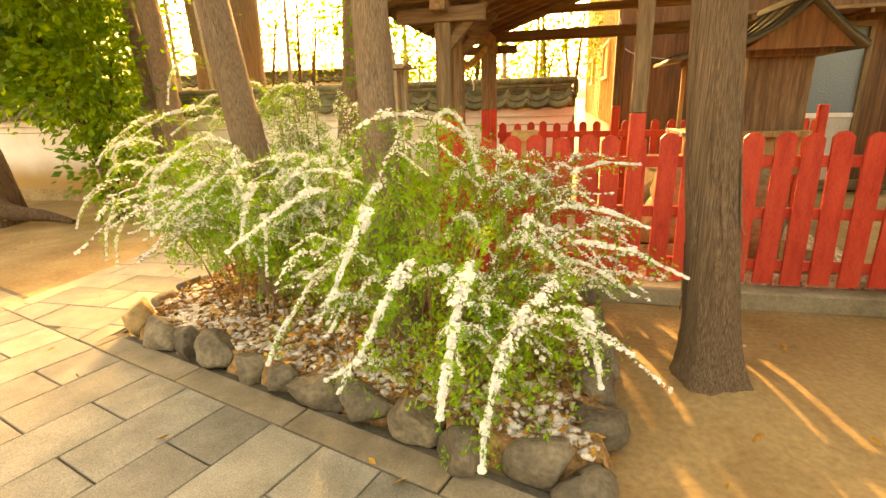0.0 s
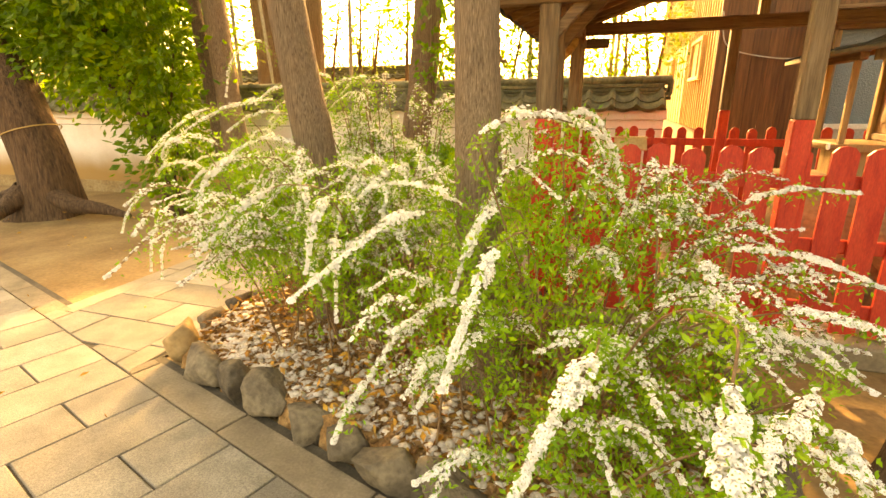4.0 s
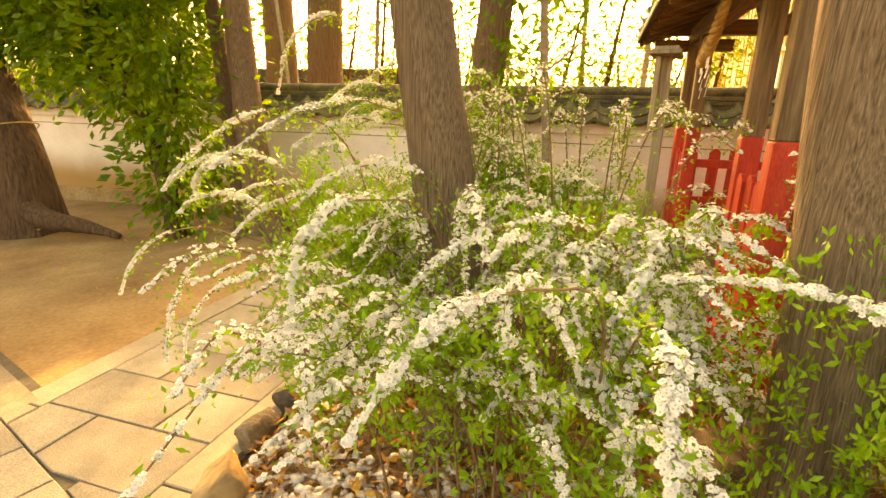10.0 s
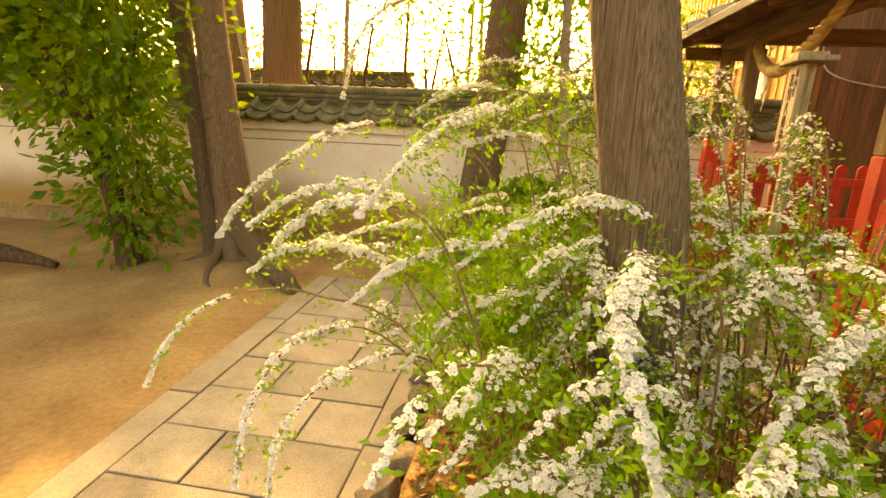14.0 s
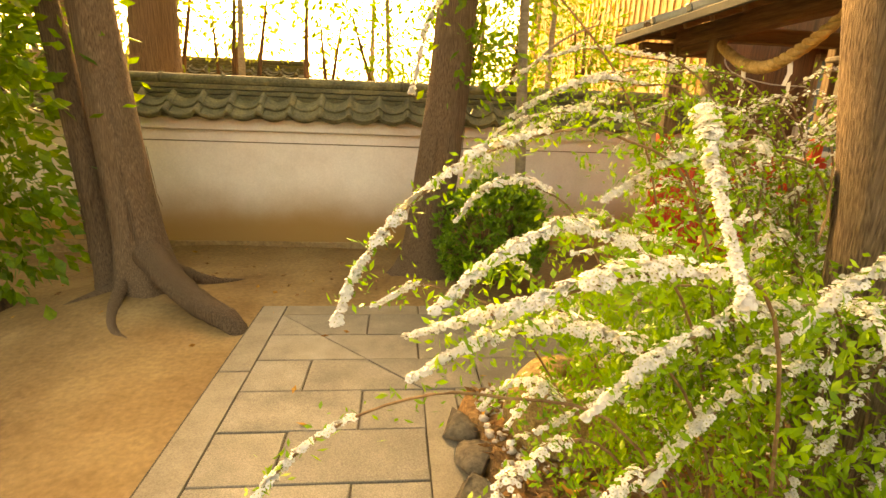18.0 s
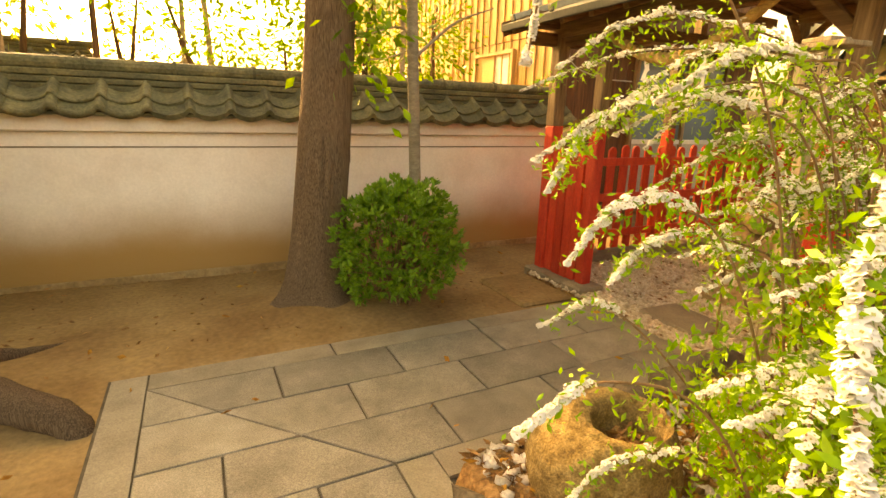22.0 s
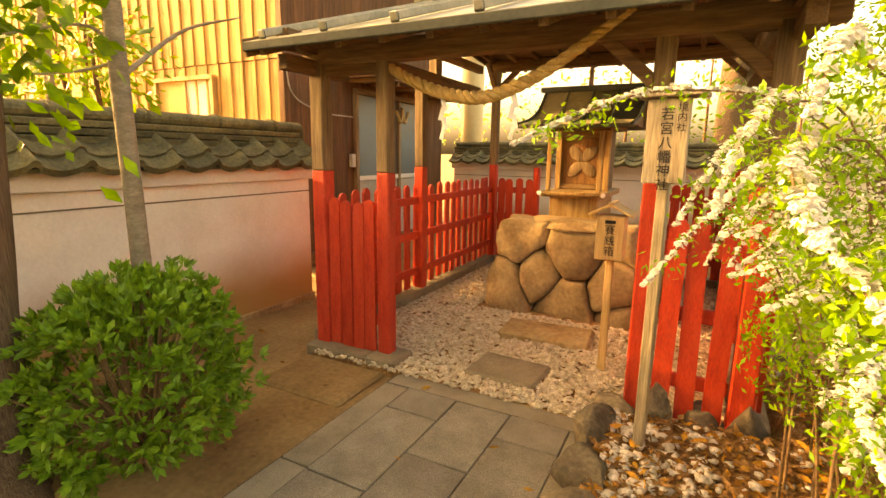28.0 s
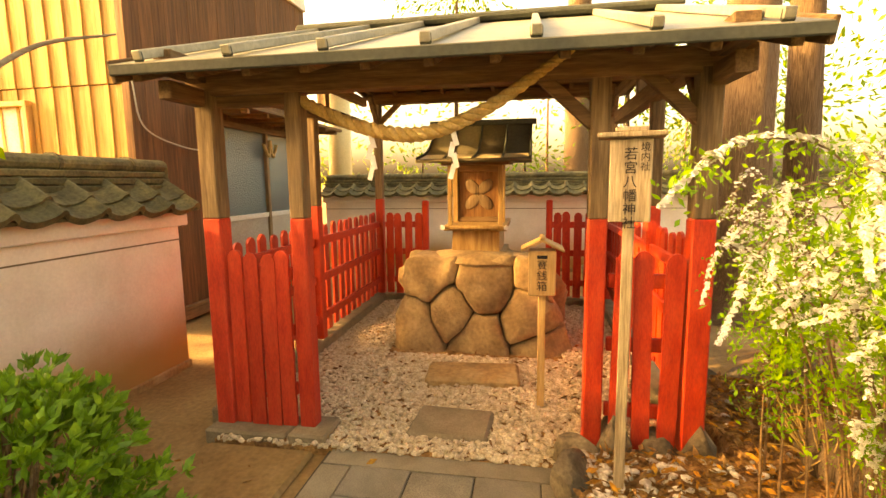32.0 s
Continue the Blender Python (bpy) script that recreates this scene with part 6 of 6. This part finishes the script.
for p in ((0.5, 0.85, 0.5), (0.75, 0.75, 0.6), (1.1, 0.6, 0.6), (1.2, 0.95, 0.85), (0.6, 1.4, 0.8), (0.45, 1.25, 0.6), (1.35, 0.6, 0.5), (0.45, 1.45, 0.5), (0.5, 1.05, 0.7), (0.38, 1.2, 0.85), (0.7, 1.3, 0.95), (0.42, 1.45, 0.6), (0.55, 1.35, 0.75), (0.55, 0.8, 0.65), (0.45, 0.95, 0.85), (0.35, 1.1, 0.95), (0.95, 0.5, 0.7), (1.3, 0.4, 0.7), (0.35, 1.4, 0.8)):
    bush.tuft(p, (0.12, 0.11, 0.12), 430)
bush.close()

bush = Bush("white-flowering spiraea leaning over the bed's stones", (2.3, 0.4, 0.08), 22)
wild_canes(bush, (2.35, 0.45, 0.08), 15, 0.85, 0.90, (-50, 50), 150, 41, leafy=0.45)
wild_canes(bush, (2.25, 0.70, 0.08), 16, 0.76, 1.22, (0, 110), 130, 44, low=0.8, least=0.72, leafy=0.6)
wild_canes(bush, (2.10, 0.55, 0.08), 9, 0.62, 0.98, (110, 260), 120, 42, leafy=0.6)
wild_canes(bush, (2.35, 0.25, 0.08), 6, 0.50, 0.60, (210, 340), 140, 43, leafy=0.6)
SPRAYS_SOUTH = [
    ([(2.3, 0.35, 0.1), (2.46, -0.12, 0.80), (2.55, -0.42, 0.97), (2.53, -0.58, 0.92), (2.52, -0.70, 0.84), (2.51, -0.78, 0.74), (2.50, -0.82, 0.64)], 900, 0.026, 0.45),
    ([(2.4, 0.3, 0.1), (2.78, -0.1, 0.66), (2.77, -0.24, 0.79), (2.63, -0.43, 0.65), (2.57, -0.54, 0.45), (2.56, -0.58, 0.30)], 900, 0.029, 0.42),
    ([(2.4, 0.3, 0.1), (2.80, -0.1, 0.58), (2.86, -0.22, 0.62), (2.90, -0.32, 0.45)], 480, 0.024, 0.45),
    ([(2.2, 0.3, 0.1), (2.33, -0.25, 0.80), (2.35, -0.44, 0.89), (2.28, -0.55, 0.78), (2.22, -0.62, 0.64)], 700, 0.025, 0.5),
    ([(2.3, 0.4, 0.1), (2.7, 0.2, 0.7), (2.95, 0.05, 0.80), (3.17, -0.10, 0.75)], 460, 0.022, 0.45),
    ([(2.4, 0.6, 0.1), (2.7, 0.65, 0.85), (2.9, 0.63, 1.02), (3.1, 0.6, 1.03)], 420, 0.022, 0.45),
    ([(2.3, 0.6, 0.1), (2.2, 0.55, 1.0), (2.2, 0.52, 1.24), (2.28, 0.5, 1.27), (2.36, 0.48, 1.16)], 480, 0.025, 0.5),
    ([(1.95, 0.6, 0.1), (1.93, 0.45, 0.82), (1.80, 0.42, 0.98), (1.62, 0.46, 1.02), (1.46, 0.52, 0.99)], 560, 0.026, 0.42),
    ([(1.95, 0.5, 0.1), (1.88, 0.3, 0.88), (1.78, 0.1, 0.98), (1.68, -0.06, 0.92), (1.60, -0.28, 0.83)], 640, 0.026, 0.42),
    ([(2.1, 0.5, 0.1), (2.1, 0.4, 0.85), (2.03, 0.28, 0.99), (1.98, 0.18, 0.95), (1.96, 0.08, 0.87), (1.95, 0.0, 0.79)], 520, 0.024, 0.42),
    ([(2.2, 0.4, 0.1), (2.16, 0.12, 0.88), (2.10, -0.06, 0.97), (2.08, -0.18, 0.91), (2.06, -0.30, 0.82), (2.05, -0.40, 0.73)], 640, 0.025, 0.45),
    ([(2.3, 0.5, 0.1), (2.03, 0.12, 1.08), (2.06, -0.04, 1.25), (2.2, 0.15, 1.27), (2.35, 0.40, 1.17), (2.40, 0.44, 1.0)], 600, 0.026, 0.38),
    ([(2.0, 0.5, 0.1), (1.9, 0.2, 0.6), (1.8, 0.02, 0.64), (1.66, -0.10, 0.44), (1.60, -0.14, 0.30)], 520, 0.024, 0.45),
    ([(2.3, 0.4, 0.1), (2.6, 0.3, 0.62), (2.85, 0.22, 0.68), (3.05, 0.15, 0.58)], 400, 0.022, 0.45),
    ([(2.35, 0.5, 0.1), (2.65, 0.45, 0.78), (2.9, 0.42, 0.86), (3.12, 0.36, 0.80)], 400, 0.022, 0.45),
]
for pts, flowers, spread, start in SPRAYS_SOUTH:
    bush.cane(pts, flowers, start=start, spread=spread, leafy=0.2, thick=0.0036, free=True)
for p in ((2.3, 0.0, 0.30), (2.5, -0.1, 0.25), (2.6, 0.25, 0.4), (2.1, 0.35, 0.6), (2.45, 0.55, 0.7), (2.7, 0.4, 0.35), (1.95, 0.85, 0.8), (2.15, 0.9, 0.85), (2.5, 0.9, 0.8), (1.8, 0.6, 0.7), (1.95, 0.55, 0.9), (2.15, 0.7, 1.05), (1.8, 0.3, 0.6), (1.75, 0.5, 0.6), (2.35, 0.15, 0.5), (2.6, 0.0, 0.4), (2.1, 0.15, 0.75), (2.3, 0.3, 0.9)):
    bush.tuft(p, (0.16, 0.16, 0.13), 460)
bush.close()

bush = Bush("white-flowering spiraea with red-brown canes by the shrine's sign", (1.25, 1.5, 0.08), 23)
wild_canes(bush, (1.20, 1.32, 0.08), 6, 0.80, 1.5, (70, 160), 60, 51, low=1.15, leafy=0.6, least=0.82, spread=0.12)
wild_canes(bush, (1.42, 1.28, 0.08), 6, 0.72, 1.5, (-20, 100), 55, 52, low=1.1, leafy=0.6, least=0.75, spread=0.12)
SPRAYS_NORTH = [
    ([(0.95, 1.4, 0.1), (0.92, 1.52, 1.12), (0.82, 1.76, 1.44), (0.60, 2.03, 1.48), (0.43, 2.19, 1.42), (0.31, 2.28, 1.36)], 420, 0.018, 0.40),
    ([(0.95, 1.4, 0.1), (0.90, 1.5, 1.1), (0.76, 1.70, 1.36), (0.55, 1.86, 1.33), (0.39, 1.94, 1.24)], 400, 0.020, 0.35),
    ([(1.0, 1.45, 0.1), (0.72, 1.6, 1.3), (0.47, 1.75, 1.5), (0.27, 1.82, 1.49), (0.12, 1.86, 1.39)], 320, 0.021, 0.35),
    ([(0.9, 1.4, 0.1), (0.6, 1.52, 1.15), (0.37, 1.63, 1.32), (0.17, 1.72, 1.30), (0.02, 1.79, 1.19)], 340, 0.022, 0.35),
    ([(1.0, 1.4, 0.1), (0.75, 1.6, 1.25), (0.47, 1.81, 1.36), (0.25, 1.84, 1.28), (0.11, 1.79, 1.20), (0.03, 1.75, 1.13)], 560, 0.024, 0.40),
    ([(1.0, 1.4, 0.1), (0.72, 1.55, 0.85), (0.46, 1.66, 1.02), (0.31, 1.72, 0.99), (0.19, 1.70, 0.92)], 360, 0.023, 0.5),
    ([(1.05, 1.45, 0.1), (1.0, 1.72, 1.2), (0.86, 1.92, 1.20), (0.74, 1.99, 1.13), (0.66, 2.06, 1.04)], 130, 0.020, 0.45),
    ([(1.05, 1.4, 0.1), (0.95, 1.65, 1.25), (0.78, 1.88, 1.38), (0.66, 1.95, 1.31), (0.58, 2.0, 1.2)], 200, 0.021, 0.45),
    ([(1.05, 1.4, 0.1), (0.9, 1.62, 1.3), (0.66, 1.82, 1.46), (0.46, 1.90, 1.38), (0.36, 1.94, 1.26)], 280, 0.022, 0.42),
    ([(1.3, 1.35, 0.1), (1.4, 1.5, 1.1), (1.4, 1.7, 1.22), (1.3, 1.85, 1.15), (1.2, 1.92, 1.0)], 200, 0.021, 0.45),
    ([(0.7, 1.35, 0.1), (0.4, 1.52, 0.6), (0.2, 1.70, 0.86), (0.07, 1.79, 0.80)], 200, 0.018, 0.6),
    ([(0.7, 1.3, 0.1), (0.4, 1.5, 0.5), (0.2, 1.62, 0.5), (0.08, 1.66, 0.38)], 240, 0.020, 0.45),
]
for pts, flowers, spread, start in SPRAYS_NORTH:
    bush.cane(pts, int(flowers * 0.75), start=start, spread=spread, leafy=0.5, thick=0.0036, free=True)
bare_canes(bush, (1.55, 1.56, 0.08), 1, 0.35, 1.1, (20, 150), 54, 0.14)
bare_canes(bush, (1.70, 1.36, 0.08), 2, 0.35, 1.0, (0, 180), 55, 0.10)
bare_canes(bush, (0.90, 1.38, 0.08), 5, 0.4, 0.8, (90, 180), 56)
stool = boulder("rootstock", (1.86, 1.08, 0.12), (0.40, 0.40, 0.50), bark, 71, bush.thing, "brown rootstock bristling with dry sticks", chip=0.3)
sticks = []
for i in range(50):
    a, lean = bush.rng.uniform(0, 2 * math.pi), bush.rng.uniform(0.06, 0.22)
    p = np.array([1.86 + 0.12 * math.cos(a), 1.08 + 0.12 * math.sin(a), 0.12])
    q = p + np.array([math.cos(a + 0.3) * lean, math.sin(a + 0.3) * lean, bush.rng.uniform(0.02, 0.34)])
    sticks.append(tube_arrays(spline([p, (p + q) / 2 + bush.rng.randn(3) * 0.02, q], 6), np.linspace(0.005, 0.002, 6), 5))
v, f = joined(sticks)
tagged(under(new("dry_stick", big_mesh("dry_stick", v, f, straw, True)), bush.thing), kind="stuff")
for p, n in (((0.35, 1.42, 0.42), 160), ((0.75, 1.6, 0.9), 180), ((1.05, 1.66, 0.92), 300), ((1.3, 1.62, 0.92), 420), ((1.5, 1.5, 0.85), 320), ((1.2, 1.68, 0.74), 260), ((0.55, 1.72, 1.15), 160), ((0.75, 1.78, 1.3), 140)):
    bush.tuft(p, (0.12, 0.07, 0.09), n)
bush.close()

# ---- paving, last: many pieces ----
paving = thing("paving", "grey granite paving stones with straight edging strips", "paving", kind="structure")
X0, X1, YA, YB = -0.94, -0.055, 2.41, 3.35


def sheet(poly, z, name="joint_bed"):
    n = len(poly)
    ob = new(name, mesh_of(name, [(x, y, z) for x, y in poly], [tuple(range(n))], joint))
    return under(ob, paving)


sheet([(X0 - 0.17, 0.2), (X1 + 0.17, 0.2), (X1 + 0.17, YB + 0.17), (X0 - 0.17, YB + 0.17)], -0.012)
sheet([(X1 + 0.17, YA - 0.17), (1.83, YA - 0.17), (1.83, YB + 0.17), (X1 + 0.17, YB + 0.17)], -0.0125)
rng1 = random.Random(3)
corner_a, corner_b = (X0, YB), (X1, YA)
L_P, L_U = (1.890, -0.224), (-0.9535, 0.3014)


def level():
    return rng1.uniform(-0.002, 0.002)


def lay(poly, material=granite):
    if len(poly) >= 3 and area_of(poly) > 0.004:
        flag(poly, level(), material, paving)


row_h = (YB - YA) / 3
k = 0
y = YB
while y > 0.1:
    y0 = y - row_h
    cut = X0 + (0.59 if k % 2 else 0.295)
    for a, b in ((X0, cut), (cut, X1)):
        poly = [(a, y0), (b, y0), (b, y), (a, y)]
        poly = clip_poly(poly, corner_b, corner_a)
        poly = clip_poly(poly, (L_P[0] + L_U[0] * 9, L_P[1] + L_U[1] * 9), L_P) if poly else poly
        lay(poly)
    y = y0
    k += 1
for r in range(3):
    ya, yb = YA + r * row_h, YA + (r + 1) * row_h
    x = -1.59 + (0.305 if r % 2 else 0.0)
    while x < 1.70:
        xb = min(x + 0.61, 1.70)
        poly = clip_poly([(x, ya), (xb, ya), (xb, yb), (x, yb)], corner_a, corner_b)
        lay(poly)
        x += 0.61
for (xa, xb), (lo, hi) in (((X0 - 0.155, X0), (0.3, YB + 0.155)), ((X1, X1 + 0.15), (0.1, YA))):
    y = hi
    while y > lo:
        y2 = max(lo, y - 0.9)
        lay(clip_poly([(xa, y2), (xb, y2), (xb, y), (xa, y)], (L_P[0] + L_U[0] * 9, L_P[1] + L_U[1] * 9), L_P), granite_edge)
        y = y2
for (ya, yb), (lo, hi) in (((YB, YB + 0.155), (X0, 1.70)), ((YA - 0.15, YA), (X1 + 0.15, 1.70))):
    x = lo
    while x < hi:
        x2 = min(hi, x + 0.9)
        lay([(x, ya), (x2, ya), (x2, yb), (x, yb)], granite_edge)
        x = x2
lay([(1.70, YA - 0.15), (1.83, YA - 0.15), (1.83, YB + 0.155), (1.70, YB + 0.155)], granite_edge)
# the wider path that runs across, at its own slant
vx, vy = -L_U[1], L_U[0]


def at_l(s, d):
    """A point s along the seam towards the west and d to the south of it."""
    return (L_P[0] + L_U[0] * s - 0.3014 * d, L_P[1] + L_U[1] * s - 0.9535 * d)


sheet([at_l(-8, 2.6), at_l(-8, -0.20), at_l(10, -0.20), at_l(10, 2.6)], -0.014)
k = 0
s = -5.96
while s < 7.2:
    d = 0.30 - 0.60 if k % 2 else 0.57 - 0.60
    while d < 2.45:
        lay([at_l(s, min(2.45, d + 0.60)), at_l(s, max(0.0, d)), at_l(s + 0.30, max(0.0, d)), at_l(s + 0.30, min(2.45, d + 0.60))])
        d += 0.60
    s += 0.30
    k += 1
for s, stop in ((-6.0, 1.92), (3.06, 7.5)):
    while s < stop:
        s2 = min(stop, s + 0.785)
        lay([at_l(s, 0), at_l(s, -0.15), at_l(s2, -0.15), at_l(s2, 0)], kerb_stone)
        s = s2
